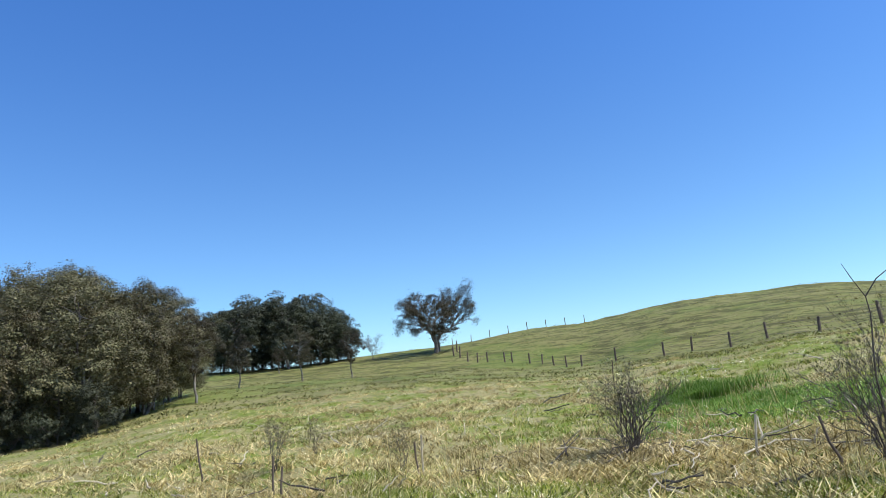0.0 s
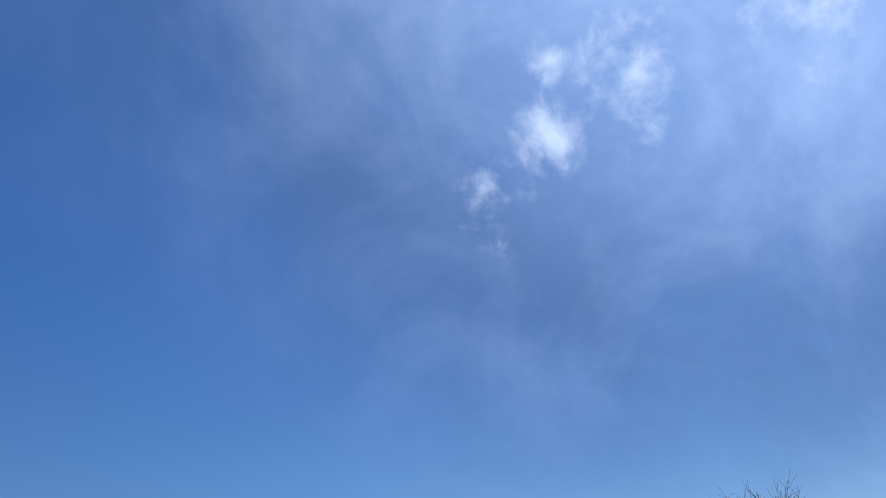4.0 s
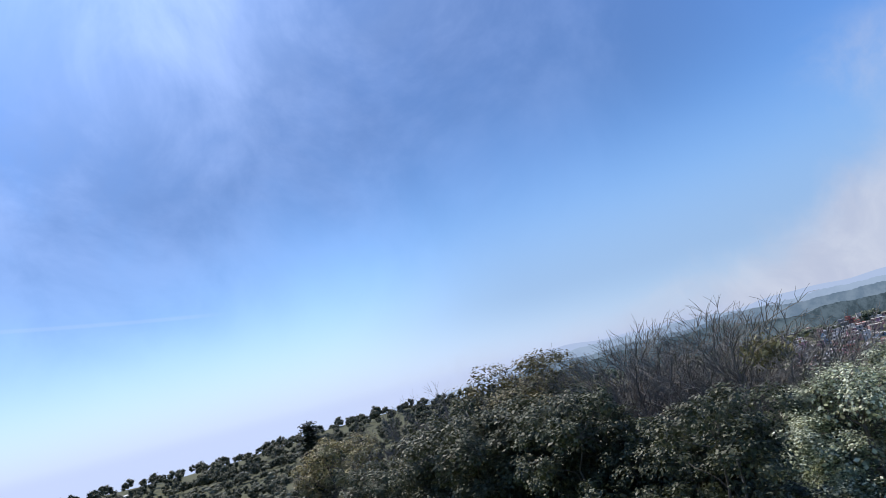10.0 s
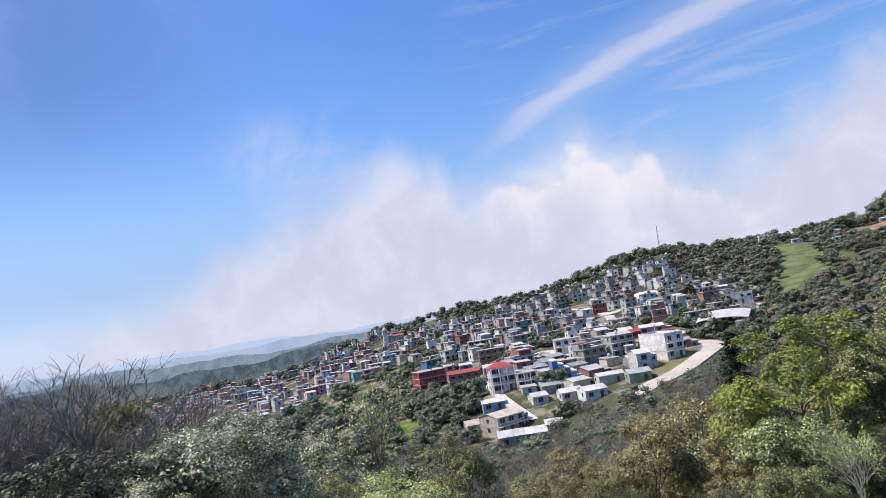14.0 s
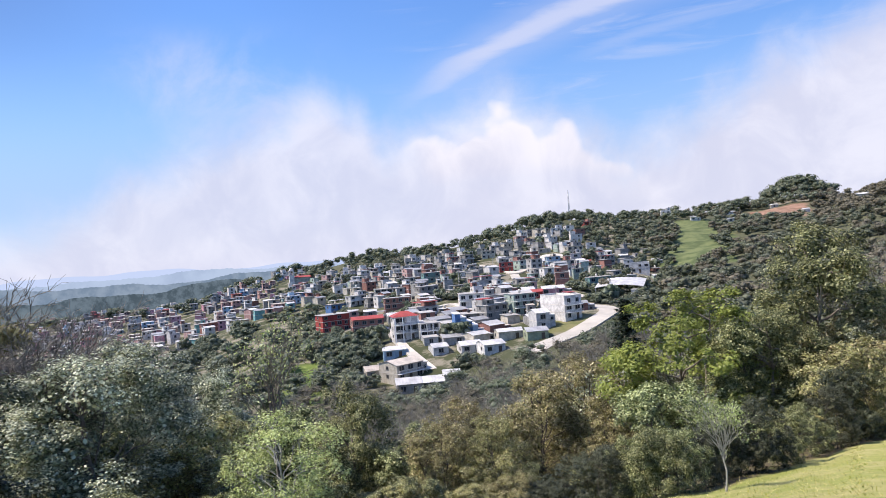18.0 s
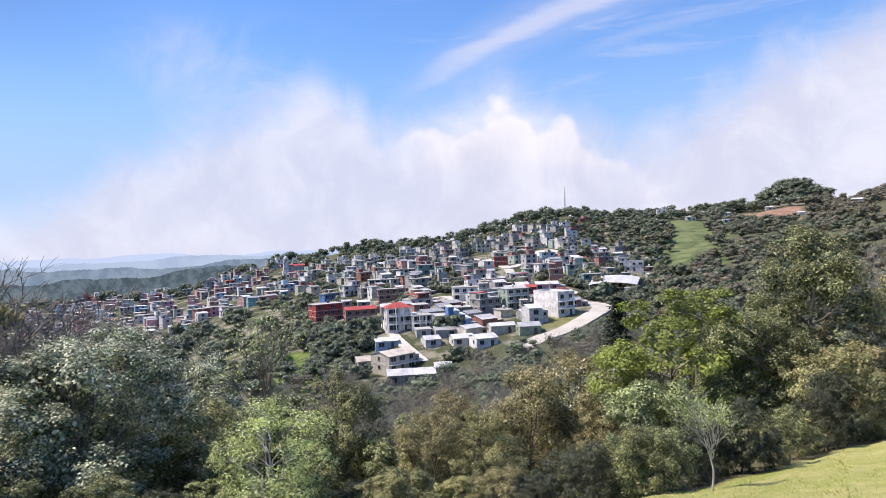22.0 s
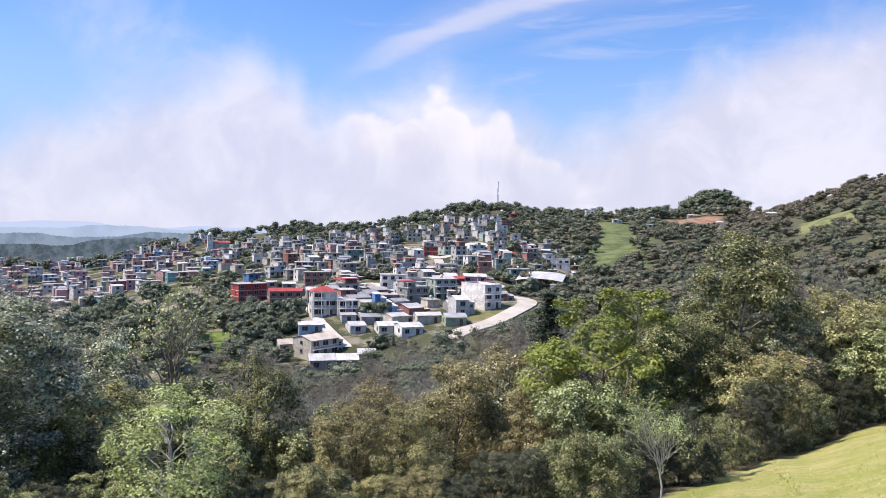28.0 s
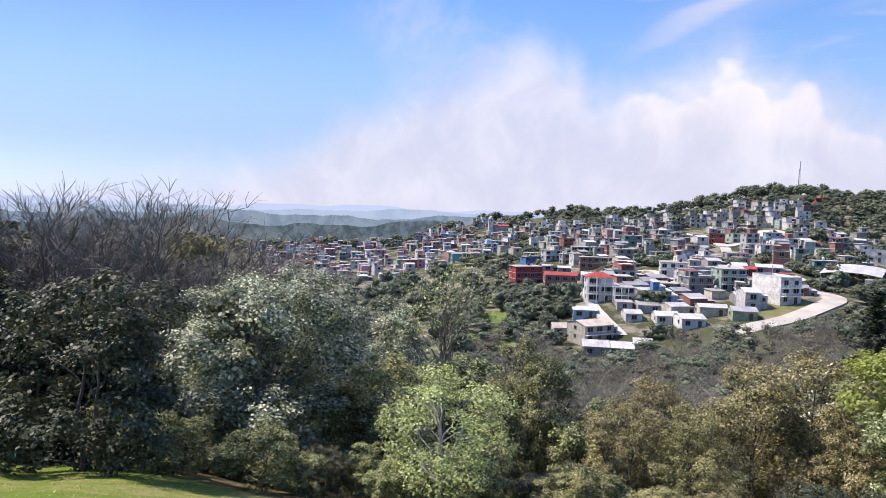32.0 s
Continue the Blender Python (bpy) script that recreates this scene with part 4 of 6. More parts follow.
def house(bearing, r, w, storeys, wall, roof, extra="", turn=None, depth=None, group="houses of the town", near=True):
    """One house facing the hill across the valley."""
    rnd = random.Random(int(bearing * 131) * 7919 + int(r * 17))
    x, y = polar(bearing, r)
    turn = rnd.uniform(4, 40) if turn is None else turn
    w = max(4.2, w * (1.0 if r < 300 or storeys == 3 else .8))
    d = depth or (rnd.uniform(6.0, 9.0) if r < 300 else rnd.uniform(4.5, 6.5))
    tall = rnd.uniform(2.5, 2.8)
    h = storeys * tall
    count = {1: "one-storey", 2: "two-storey", 3: "three-storey"}[storeys]
    ob = tagged(new("house"), f"{count} {wall} rendered house with {roof_words(roof)}", "house", group)
    ob.matrix_world = Matrix.LocRotScale((x, y, level(x, y)), Euler((0, 0, radians(-bearing + turn))), None)
    BUILT.append((x, y, max(w, d) * .62))
    body = boxes((-w / 2, 0, -4.0, w / 2, d, h))
    for s in range(1, storeys):
        part("floor_slab", boxes((-w / 2 - .06, -.12, s * tall - .1, w / 2 + .06, d + .06, s * tall + .08)).mesh("floor_slab", CONCRETE), ob)
    if roof == "parapet":
        for b in ((-w / 2, 0, h, w / 2, .15, h + .7), (-w / 2, d - .15, h, w / 2, d, h + .7), (-w / 2, .15, h, -w / 2 + .15, d - .15, h + .7), (w / 2 - .15, .15, h, w / 2, d - .15, h + .7)):
            part("parapet", boxes(b).mesh("parapet", WALLS[wall]), ob)
    if roof.startswith("tin"):
        for px in (-w / 2, w / 2):
            sx = px * .995
            v = np.array([(sx, 0, h), (sx, d, h), (sx, d / 2, h + .125 * d), (sx, d / 2, h + .125 * d)])
            body.put(v, [(0, 1, 2, 3)])
    part("wall", body.mesh("wall", WALLS[wall]), ob)
    part("roof", roof_of(roof, w, d, h), ob)
    n = max(1, int(w / (2.9 if near else 3.6)))
    for s in range(storeys):
        for k in range(n):
            if rnd.random() < (.12 if near else .42):
                continue
            px = -w / 2 + (k + .5) * w / n
            if s == 0 and k == n // 2 and n > 1 and near:
                part("door", DOOR_MESH, ob, m=Matrix.Translation((px, -.05, 0)))
                continue
            ww, hh = rnd.uniform(1.3, 2.1), rnd.uniform(1.2, 1.6)
            if extra == "windows" or extra == "villa":
                ww, hh = w / n * .8, 1.7
            win = part("window", WINDOW, ob, m=Matrix.LocRotScale((px, -.05, s * tall + 1.5), None, (ww, 1, hh)))
            part("pane", WINDOW_PANE, win)
    if extra != "blank" and (near or rnd.random() < .4):
        for s in range(storeys):
            m = Matrix.LocRotScale((-w / 2 - .05, d * rnd.uniform(.3, .7), s * tall + 1.5), Euler((0, 0, radians(-90))), (1.1, 1, 1.1))
            part("pane", WINDOW_PANE, part("window", WINDOW, ob, m=m))
    if not extra and rnd.random() < (.6 if near else .42):
        # a later room on the roof or a lower wing at the side
        if roof in ("flat", "parapet"):
            x0, x1, y0, y1, z0, z1 = (-w / 2, -w / 2 + w * rnd.uniform(.35, .6), d * .35, d, h + .05, h + 2.3)
            if rnd.random() < .5:
                x0, x1 = -x1, -x0
        else:
            x0, x1, y0, y1, z0, z1 = (w / 2 - .02, w / 2 + rnd.uniform(2.0, 3.5), d * .1, d * .8, -4.0, h - rnd.uniform(.4, 1.0))
        room = part("room", boxes((x0, y0, z0, x1, y1, z1)).mesh("room", WALLS[rnd.choice((wall, wall, "grey", "white", "brick"))]), ob)
        part("room_roof", boxes((x0 - .2, y0 - .3, z1, x1 + .2, y1 + .2, z1 + .14)).mesh("room_roof", ROOFS[rnd.choice(("flat", "white", "grey", "red" if near else "cream"))]), room)
        win = part("window", WINDOW, ob, m=Matrix.LocRotScale(((x0 + x1) / 2, y0 - .05, z1 - 1.1), None, (1.0, 1, 1.0)))
        part("pane", WINDOW_PANE, win)
    if roof in ("flat", "parapet") and not (near and extra):
        if rnd.random() < .16:
            for px, py in ((-w / 2 + .4, .4), (w / 2 - .4, .4), (-w / 2 + .4, d * .5), (w / 2 - .4, d * .5)):
                part("roof_post", boxes((px - .08, py - .08, h, px + .08, py + .08, h + 2.1)).mesh("roof_post", CONCRETE), ob)
            part("awning", boxes((-w / 2, 0, h + 2.1, w / 2, d * .6, h + 2.2)).mesh("awning", ROOFS[rnd.choice(("white", "red", "grey"))]), ob)
    if roof in ("flat", "parapet"):
        if extra == "tank" or rnd.random() < (.5 if near else .3):
            part("water_tank", rnd.choice(TANKS), ob, m=Matrix.Translation((rnd.uniform(-.3, .3) * w, d * .6, h + .18)))
        if near and rnd.random() < .45:
            for px in (-w / 2 + .3, w / 2 - .3):
                part("column_stub", STUB, ob, m=Matrix.Translation((px, .3, h + .18)))
    if near and storeys > 1 and (rnd.random() < .35 or extra == "villa"):
        for s in range(1, storeys):
            z = s * tall
            rail = boxes((-w / 2, -1.2, z - .12, w / 2, -.12, z), *((-w / 2 + k * w / 8 - .03, -1.17, z, -w / 2 + k * w / 8 + .03, -1.11, z + .9) for k in range(9)), (-w / 2, -1.18, z + .9, w / 2, -1.1, z + .97))
            part("balcony", rail.mesh("balcony", TRIM), ob)
    if extra == "villa":
        for k in range(4):
            px = -w / 2 + .2 + k * (w - .4) / 3
            part("column", boxes((px - .15, -1.25, -4, px + .15, -.95, h)).mesh("column", TRIM), ob)
    return ob


def named_houses():
    house(-1.6, 242, 8.6, 3, "white", "hip_red", "villa", turn=12)
    house(0.3, 240, 7.0, 2, "pale", "flat", "villa", turn=12, depth=7.0)
    house(0.2, 284, 10.5, 2, "white", "flat")
    house(-7.3, 292, 12.2, 3, "red", "flat", "tank")
    house(-4.7, 278, 12.5, 2, "brick", "tin_red", turn=8)
    house(-2.7, 228, 7.4, 1, "sky", "tin_white")
    house(-4.1, 215, 7.8, 1, "cream", "tin_cream")
    house(-1.5, 208, 10.4, 2, "cream", "tin_cream")
    house(-1.7, 196, 7.0, 1, "grey", "tin_white", turn=4)
    house(0.2, 197, 7.0, 1, "grey", "tin_white", turn=4)
    house(1.9, 200, 4.8, 1, "grey", "tin_white", turn=4)
    house(3.7, 219, 6.7, 1, "white", "tin_white")
    house(5.6, 213, 6.9, 1, "white", "tin_white")
    house(7.0, 226, 8.3, 1, "cream", "tin_white")
    house(9.2, 219, 6.7, 1, "green", "tin_grey")
    house(6.0, 258, 10.0, 2, "grey", "flat")
    house(8.3, 261, 8.8, 3, "mint", "flat", "tank")
    house(4.2, 295, 12.9, 2, "white", "flat", "tank")
    house(5.9, 301, 4.6, 2, "red", "flat")
    house(10.7, 297, 9.4, 1, "pink", "tin_white")
    house(9.3, 288, 5.2, 1, "red", "tin_red")
    house(17.4, 396, 17.0, 2, "white", "parapet", turn=5)
    house(14.5, 318, 12.7, 2, "teal", "flat")
    house(9.5, 389, 6.9, 3, "pale", "flat")
    house(10.9, 393, 7.6, 3, "sky", "flat", "tank")
    house(12.7, 428, 13.7, 2, "cream", "flat")
    house(7.0, 396, 9.5, 2, "red", "flat")
    house(8.5, 404, 9.0, 2, "mint", "flat")
    house(-5.9, 450, 16.5, 1, "white", "parapet")
    house(-4.0, 427, 17.0, 2, "white", "flat")
    house(-3.0, 375, 16.0, 2, "white", "flat", "windows")
    house(-5.4, 367, 11.8, 2, "white", "flat")
    house(-2.2, 326, 15.1, 2, "brick", "flat")
    house(-7.0, 366, 12.2, 1, "blue", "flat")
    house(0.5, 338, 13.6, 2, "grey", "flat", "tank")
    house(2.8, 341, 9.9, 1, "cream", "flat")
    house(1.0, 408, 16.3, 2, "teal", "flat")
    house(3.9, 385, 14.9, 2, "white", "flat", "tank")
    house(5.0, 350, 13.7, 2, "pale", "flat")
    house(1.9, 510, 10.7, 2, "cream", "flat")
    house(2.8, 472, 8.6, 2, "brick", "flat")
    house(4.0, 474, 9.1, 2, "grey", "flat")
    house(-4.2, 495, 13.5, 2, "rose", "flat")
    house(-2.4, 480, 15.4, 1, "grey", "tin_white")
    house(10.1, 518, 11.0, 2, "white", "flat")
    house(11.3, 527, 10.1, 2, "white", "flat")
    house(12.4, 552, 8.9, 2, "white", "flat")
    house(13.9, 578, 11.2, 1, "red", "flat")
    house(19.9, 640, 8.0, 3, "white", "parapet")
    house(23.1, 660, 8.0, 1, "white", "tin_white")
    house(24.5, 670, 14.6, 1, "white", "tin_grey")
    house(-10.2, 451, 14.6, 2, "blue", "flat")
    house(-9.4, 560, 15.3, 1, "rose", "tin_red")
    house(-16.9, 441, 14.2, 2, "brick", "flat", "tank")
    house(-17.9, 413, 8.7, 1, "aqua", "flat")
    house(-15.3, 640, 5.3, 3, "white", "parapet")
    house(-8.1, 519, 10.0, 2, "cream", "flat")
    house(12.1, 272, 6.5, 1, "cream", "flat")
    house(13.3, 396, 12.9, 1, "rose", "tin_red")
    house(15.2, 408, 11.7, 2, "grey", "flat")
    house(16.4, 440, 10.6, 1, "cream", "tin_white")
    house(8.5, 346, 12.4, 1, "grey", "tin_grey")
    house(7.2, 520, 11.0, 2, "white", "flat")
    house(8.4, 526, 10.1, 2, "rose", "flat")
    house(9.3, 496, 10.3, 2, "grey", "flat")
    house(5.6, 482, 11.6, 2, "cream", "flat", "tank")
    house(-0.9, 448, 12.2, 1, "grey", "tin_white")
    house(-1.3, 405, 11.7, 2, "cream", "flat")
    # the long white block above the road
    house(12.2, 240, 7.2, 3, "white", "parapet", "blank", turn=38, depth=14.0)


def filled_houses():
    rnd = random.Random(11)

    def fill(count, low, high, near_r, far_r, walls, roofs, gap, storeys):
        made = tries = 0
        while made < count and tries < count * 60:
            tries += 1
            b, r = rnd.uniform(low, high), math.sqrt(rnd.uniform(near_r ** 2, far_r ** 2))
            x, y = polar(b, r)
            w = rnd.uniform(4.5, 8.5)
            if any((x - p) ** 2 + (y - q) ** 2 < (s + w * .5 + gap) ** 2 for p, q, s in BUILT) or on_road(x, y):
                continue
            house(b, r, w, rnd.choice(storeys), rnd.choice(walls), rnd.choice(roofs), near=False)
            made += 1

    left = ["white", "white", "pale", "pale", "rose", "rose", "grey", "grey", "cream", "cream", "aqua", "mint", "pink", "brick", "white"]
    most = ["white", "white", "cream", "grey", "grey", "pale", "pale", "brick", "rose", "cream", "white", "grey", "mint", "grey"]
    flat = ["flat", "flat", "flat", "parapet", "tin_grey", "tin_white", "flat"]
    fill(62, -29.5, -10.5, 405, 500, left, flat, 0.0, (1, 2, 2))
    fill(20, -10.5, -6.0, 400, 600, left, flat, 2, (1, 2, 2))
    fill(95, -6.0, 13.5, 290, 450, most, flat, 0.0, (1, 1, 2, 2))
    fill(22, 13.5, 19.0, 330, 470, most, flat, 2, (1, 2))
    fill(34, -2.0, 13.0, 222, 300, ["grey", "cream", "pale", "grey", "brick"], ["tin_grey", "flat", "flat", "tin_white"], 0.6, (1, 1, 2))
    fill(9, 14.0, 30.0, 560, 720, ["white", "cream"], ["tin_white", "tin_grey"], 6, (1,))
    # the farthest houses of the town
    glass = Heap()
    for name, wall, roof, low, high, near_r, far_r, count in (
            ("white", "white", "flat", -30, -9, 430, 700, 50), ("rosy", "rose", "cream", -30, -9, 430, 700, 45), ("grey", "grey", "grey", -30, -9, 430, 700, 40),
            ("brick-red", "brick", "red", -30, -9, 430, 650, 8), ("pale blue", "sky", "white", -30, -9, 430, 650, 9), ("pink", "pink", "flat", -30, -9, 430, 650, 22),
            ("white", "white", "white", -6, 13.5, 400, 545, 30), ("grey", "grey", "flat", -6, 13.5, 400, 560, 26), ("cream", "cream", "flat", -6, 13.5, 400, 545, 24),
            ("brick-red", "brick", "flat", -6, 13.5, 400, 520, 6)):
        heap, tops, tries, made = Heap(), Heap(), 0, 0
        while made < count and tries < 4000:
            tries += 1
            x, y = polar(rnd.uniform(low, high), math.sqrt(rnd.uniform(near_r ** 2, far_r ** 2)))
            w, d, h = rnd.uniform(4.5, 8.5), rnd.uniform(4.5, 7), rnd.choice((2.6, 5.0, 5.3))
            if any((x - p) ** 2 + (y - q) ** 2 < (s + w * .5) ** 2 for p, q, s in BUILT) or on_road(x, y):
                continue
            BUILT.append((x, y, w * .6))
            z, a = level(x, y), rnd.uniform(.1, .7)

            def turned(into, *bx):
                v, q = box(*bx)
                into.put(np.column_stack([x + v[:, 0] * math.cos(a) - v[:, 1] * math.sin(a), y + v[:, 0] * math.sin(a) + v[:, 1] * math.cos(a), z + v[:, 2]]), q)

            turned(heap, -w / 2, 0, -4, w / 2, d, h)
            turned(tops, -w / 2 - .3, -.4, h, w / 2 + .3, d + .3, h + .18)
            if rnd.random() < .4:
                e = rnd.uniform(-.1, .15) * w
                turned(heap, -w / 2 + .1, d * .4, h + .18, e, d, h + 2.3)
                turned(tops, -w / 2, d * .35, h + 2.3, e + .15, d + .1, h + 2.42)
            for level_z in np.arange(1.0, h - 1, 2.5):
                for px in (-w * .28, w * .2):
                    if rnd.random() < .75:
                        turned(glass, px - .55, -.04, level_z, px + .55, .1, level_z + 1.1)
            made += 1
        tagged(new("distant_houses", heap.mesh("distant_houses", WALLS[wall])), f"crowded {name} walls of small houses in the far town", "houses", kind="stuff")
        tagged(new("distant_roofs", tops.mesh("distant_roofs", ROOFS[roof])), f"flat slab roofs over the {name} houses", "roofs", kind="stuff")
    tagged(new("distant_windows", glass.mesh("distant_windows", PANE)), "dark window panes of the far houses", "windows", kind="stuff")


ROADS = []


def on_road(x, y):
    return any((x - p) ** 2 + (y - q) ** 2 < (wide * .5 + 5.5) ** 2 for p, q, wide in ROADS)


def road(name, label, wide, *marks):
    """A concrete lane draped along bearing and distance marks."""
    pts = np.array([polar(b, r) for b, r in marks])
    along = np.concatenate([[0], np.cumsum(np.linalg.norm(np.diff(pts, axis=0), axis=1))])
    s = np.linspace(0, along[-1], max(8, int(along[-1] / 3)))
    line = np.stack([np.interp(s, along, pts[:, 0]), np.interp(s, along, pts[:, 1])], 1)
    for _ in range(4):
        line[1:-1] = (line[:-2] + 2 * line[1:-1] + line[2:]) / 4
    way = np.gradient(line, axis=0)
    way /= np.linalg.norm(way, axis=1, keepdims=True)
    side = np.stack([-way[:, 1], way[:, 0]], 1)
    top = ground(line[:, 0], line[:, 1]) + 0.35
    a, b = line + side * wide / 2, line - side * wide / 2
    rows = [np.column_stack([a, top - 1.6]), np.column_stack([a, top]), np.column_stack([b, top]), np.column_stack([b, top - 1.6])]
    verts = np.stack(rows, 1).reshape(-1, 3)
    n = len(line)
    quads = [(i * 4 + k, i * 4 + k + 1, i * 4 + k + 5, i * 4 + k + 4) for i in range(n - 1) for k in range(3)]
    tagged(new(name, mesh_of(name, verts, np.array(quads)[:, ::-1], CONCRETE)), label, "road", kind="structure")
    ROADS.extend((p, q, wide) for p, q in line)


road("road", "pale concrete road climbing past the white block", 7.0, (8.4, 202), (10.2, 211), (12.2, 223), (14.2, 237), (15.2, 250), (14.8, 262), (13.2, 272), (11.0, 277), (9.8, 284))
road("road", "pale concrete lane running down beside the villa", 3.4, (-6.0, 300), (-3.5, 287), (-2.6, 262), (-2.2, 240), (-0.9, 222), (0.3, 212))
road("road", "pale concrete street across the middle of the town", 6.0, (4.8, 462), (6.2, 425), (7.6, 385), (9.0, 410), (10.6, 440), (12.6, 418), (14.0, 422))
road("road", "pale concrete street across the middle of the town", 5.0, (7.6, 385), (8.6, 330), (9.8, 322), (11.4, 310), (13.0, 290))
road("road", "pale concrete lane between the houses", 4.5, (-8.0, 350), (-4.5, 345), (-3.5, 315), (0.0, 310), (2.4, 312), (4.6, 282))


def landmarks():
    # the church: tower with belfry, cornices and dome, and its nave
    x, y = polar(-10.6, 590)
    ob = tagged(new("church"), "white church with a domed bell tower and red-roofed nave", "church")
    tall = (EYE - 590 * math.tan(radians(0.95)) - level(x, y)) / 15.0
    ob.matrix_world = Matrix.LocRotScale((x, y, level(x, y)), Euler((0, 0, radians(18))), (1, 1, tall))
    BUILT.extend(((x, y, 14), (x * .96, y * .96, 12)))
    shaft = boxes((-2, -2, -3, 2, 2, 8.5), (-2.3, -2.3, 8.5, 2.3, 2.3, 9.0), (-2, -2, 9, -1.1, -1.1, 12), (1.1, -2, 9, 2, -1.1, 12),
                  (-2, 1.1, 9, -1.1, 2, 12), (1.1, 1.1, 9, 2, 2, 12), (-2.3, -2.3, 12, 2.3, 2.3, 12.4))
    part("bell_tower", shaft.mesh("bell_tower", WALLS["white"]), ob)
    a = np.linspace(0, np.pi / 2, 7)
    v, q = tube(np.stack([0 * a, 0 * a, 12.4 + 2.4 * np.sin(a)], 1), 1.9 * np.cos(a) + .02, 14)
    part("dome", mesh_of("dome", v, q, WALLS["white"], True), ob)
    part("nave", boxes((2.4, -1, -3, 15, 8, 6)).mesh("nave", WALLS["cream"]), ob)
    part("nave_roof", roof_of("tin_red", 14, 10, 0), ob, m=Matrix.Translation((8.8, -1.2, 6)))
    # the radio mast on the ridge
    x, y = polar(12.4, 640)
    ob = tagged(new("radio_mast"), "tall slim steel lattice mast on the wooded ridge", "mast")
    z0 = level(x, y)
    ob.location = (x, y, z0)
    top = EYE + 640 * math.tan(radians(3.6)) - z0
    for k in range(3):
        a = k * 2.094
        leg = np.array([(1.0 * math.cos(a), 1.0 * math.sin(a), -.5), (.35 * math.cos(a), .35 * math.sin(a), top)])
        v, q = tube(leg, [.2, .12], 5)
        part("leg", mesh_of("leg", v, q, STEEL), ob)
    for k in range(12):
        z, z2, s = top * k / 12, top * (k + 1) / 12, 1.0 - .65 * k / 12
        heap = Heap()
        for i in range(3):
            a, b = i * 2.094, (i + 1) * 2.094
            heap.put(*tube(np.array([(s * math.cos(a), s * math.sin(a), z), (s * math.cos(b), s * math.sin(b), z2)]), [.07, .07], 4))
        part("brace", heap.mesh("brace", STEEL), ob)
    v, q = tube(np.array([(0, 0, top - 4), (0, 0, top + 1.5)]), [.55, .5], 8)
    part("antenna", mesh_of("antenna", v, q, TRIM), ob)
    # the roofed court beside the road
    x, y = polar(15.9, 296)
    ob = tagged(new("court_canopy"), "white arched sheet canopy on steel posts over a court", "canopy")
    ob.matrix_world = Matrix.LocRotScale((x, y, level(x, y)), Euler((0, 0, radians(-24))), None)
    a = np.linspace(-.6, .6, 9)
    line = np.stack([np.sin(a) / .565 * 10, np.cos(a) * 6 + .2], 1)
    heap = Heap()
    for k in range(8):
        (xa, za), (xb, zb) = line[k], line[k + 1]
        v = np.array([(xa, 0, za), (xb, 0, zb), (xb, 14, zb + 2.2), (xa, 14, za + 2.2), (xa, 0, za + .15), (xb, 0, zb + .15), (xb, 14, zb + 2.35), (xa, 14, za + 2.35)])
        heap.put(v, [(3, 2, 1, 0), (4, 5, 6, 7), (0, 1, 5, 4), (2, 3, 7, 6), (0, 4, 7, 3), (1, 2, 6, 5)])
    part("canopy_roof", heap.mesh("canopy_roof", ROOFS["white"]), ob)
    for px in (-9.6, 9.6):
        for py in (.3, 4.7, 9.2, 13.7):
            part("post", boxes((px - .15, py - .15, -3, px + .15, py + .15, 5.1 + py * .157)).mesh("post", STEEL), ob)
    house(17.6, 288, 9.0, 1, "red", "flat", turn=-10)
    # blue stepped terraces
    x, y = polar(3.6, 240)
    ob = tagged(new("stepped_building"), "blue stepped terrace building with white edges", "building")
    ob.matrix_world = Matrix.LocRotScale((x, y, level(x, y)), Euler((0, 0, radians(-3.6 + 12))), None)
    for k in range(5):
        x0, z1 = -4.8 + k * 1.9, 7.2 - k * 1.35
        part("terrace", boxes((x0, k * -.5, -4, x0 + 1.9, 6, z1)).mesh("terrace", WALLS["sky" if k % 2 else "blue"]), ob)
        part("edge", boxes((x0 - .1, k * -.5 - .25, z1, x0 + 2.0, 6.1, z1 + .28)).mesh("edge", TRIM), ob)
    # long barns on the hill
    for b, r, w in ((28.8, 700, 28), (33.6, 640, 18)):
        x, y = polar(b, r)
        ob = tagged(new("barn"), "long low barn with a white sheet roof", "barn", "barns on the hill")
        ob.matrix_world = Matrix.LocRotScale((x, y, level(x, y) + 1.5), Euler((0, 0, radians(-b))), None)
        part("wall", boxes((-w / 2, 0, -4, w / 2, 9, 3.2)).mesh("wall", WALLS["cream"]), ob)
        part("roof", roof_of("tin_white", w, 9, 3.2), ob)
    # farm sheds on the ridge across the other valley
    for b, r in ((-89.5, 420), (-80.5, 620)):
        house(b, r, 9, 1, "cream", "tin_white", near=False, group="")
    # poles along the streets
    for b, r in ((-1.0, 336), (0.9, 296), (5.9, 395), (-3.0, 250), (10.9, 262), (3.0, 360), (12.0, 330), (-6.2, 320)):
        x, y = polar(b, r)
        ob = tagged(new("utility_pole"), "grey concrete utility pole with a cross arm", "pole", "utility poles of the town")
        ob.location = (x, y, level(x, y))
        v, q = tube(np.array([(0, 0, -1), (0, 0, 9.5)]), [.2, .12], 7)
        part("pole", mesh_of("pole", v, q, CONCRETE, True), ob)
        part("cross_arm", boxes((-.9, -.06, 8.8, .9, .06, 8.95)).mesh("cross_arm", CONCRETE), ob)
        part("lamp", boxes((.1, -1.3, 9.1, .35, -.1, 9.22)).mesh("lamp", STEEL), ob)


named_houses()
landmarks()
filled_houses()

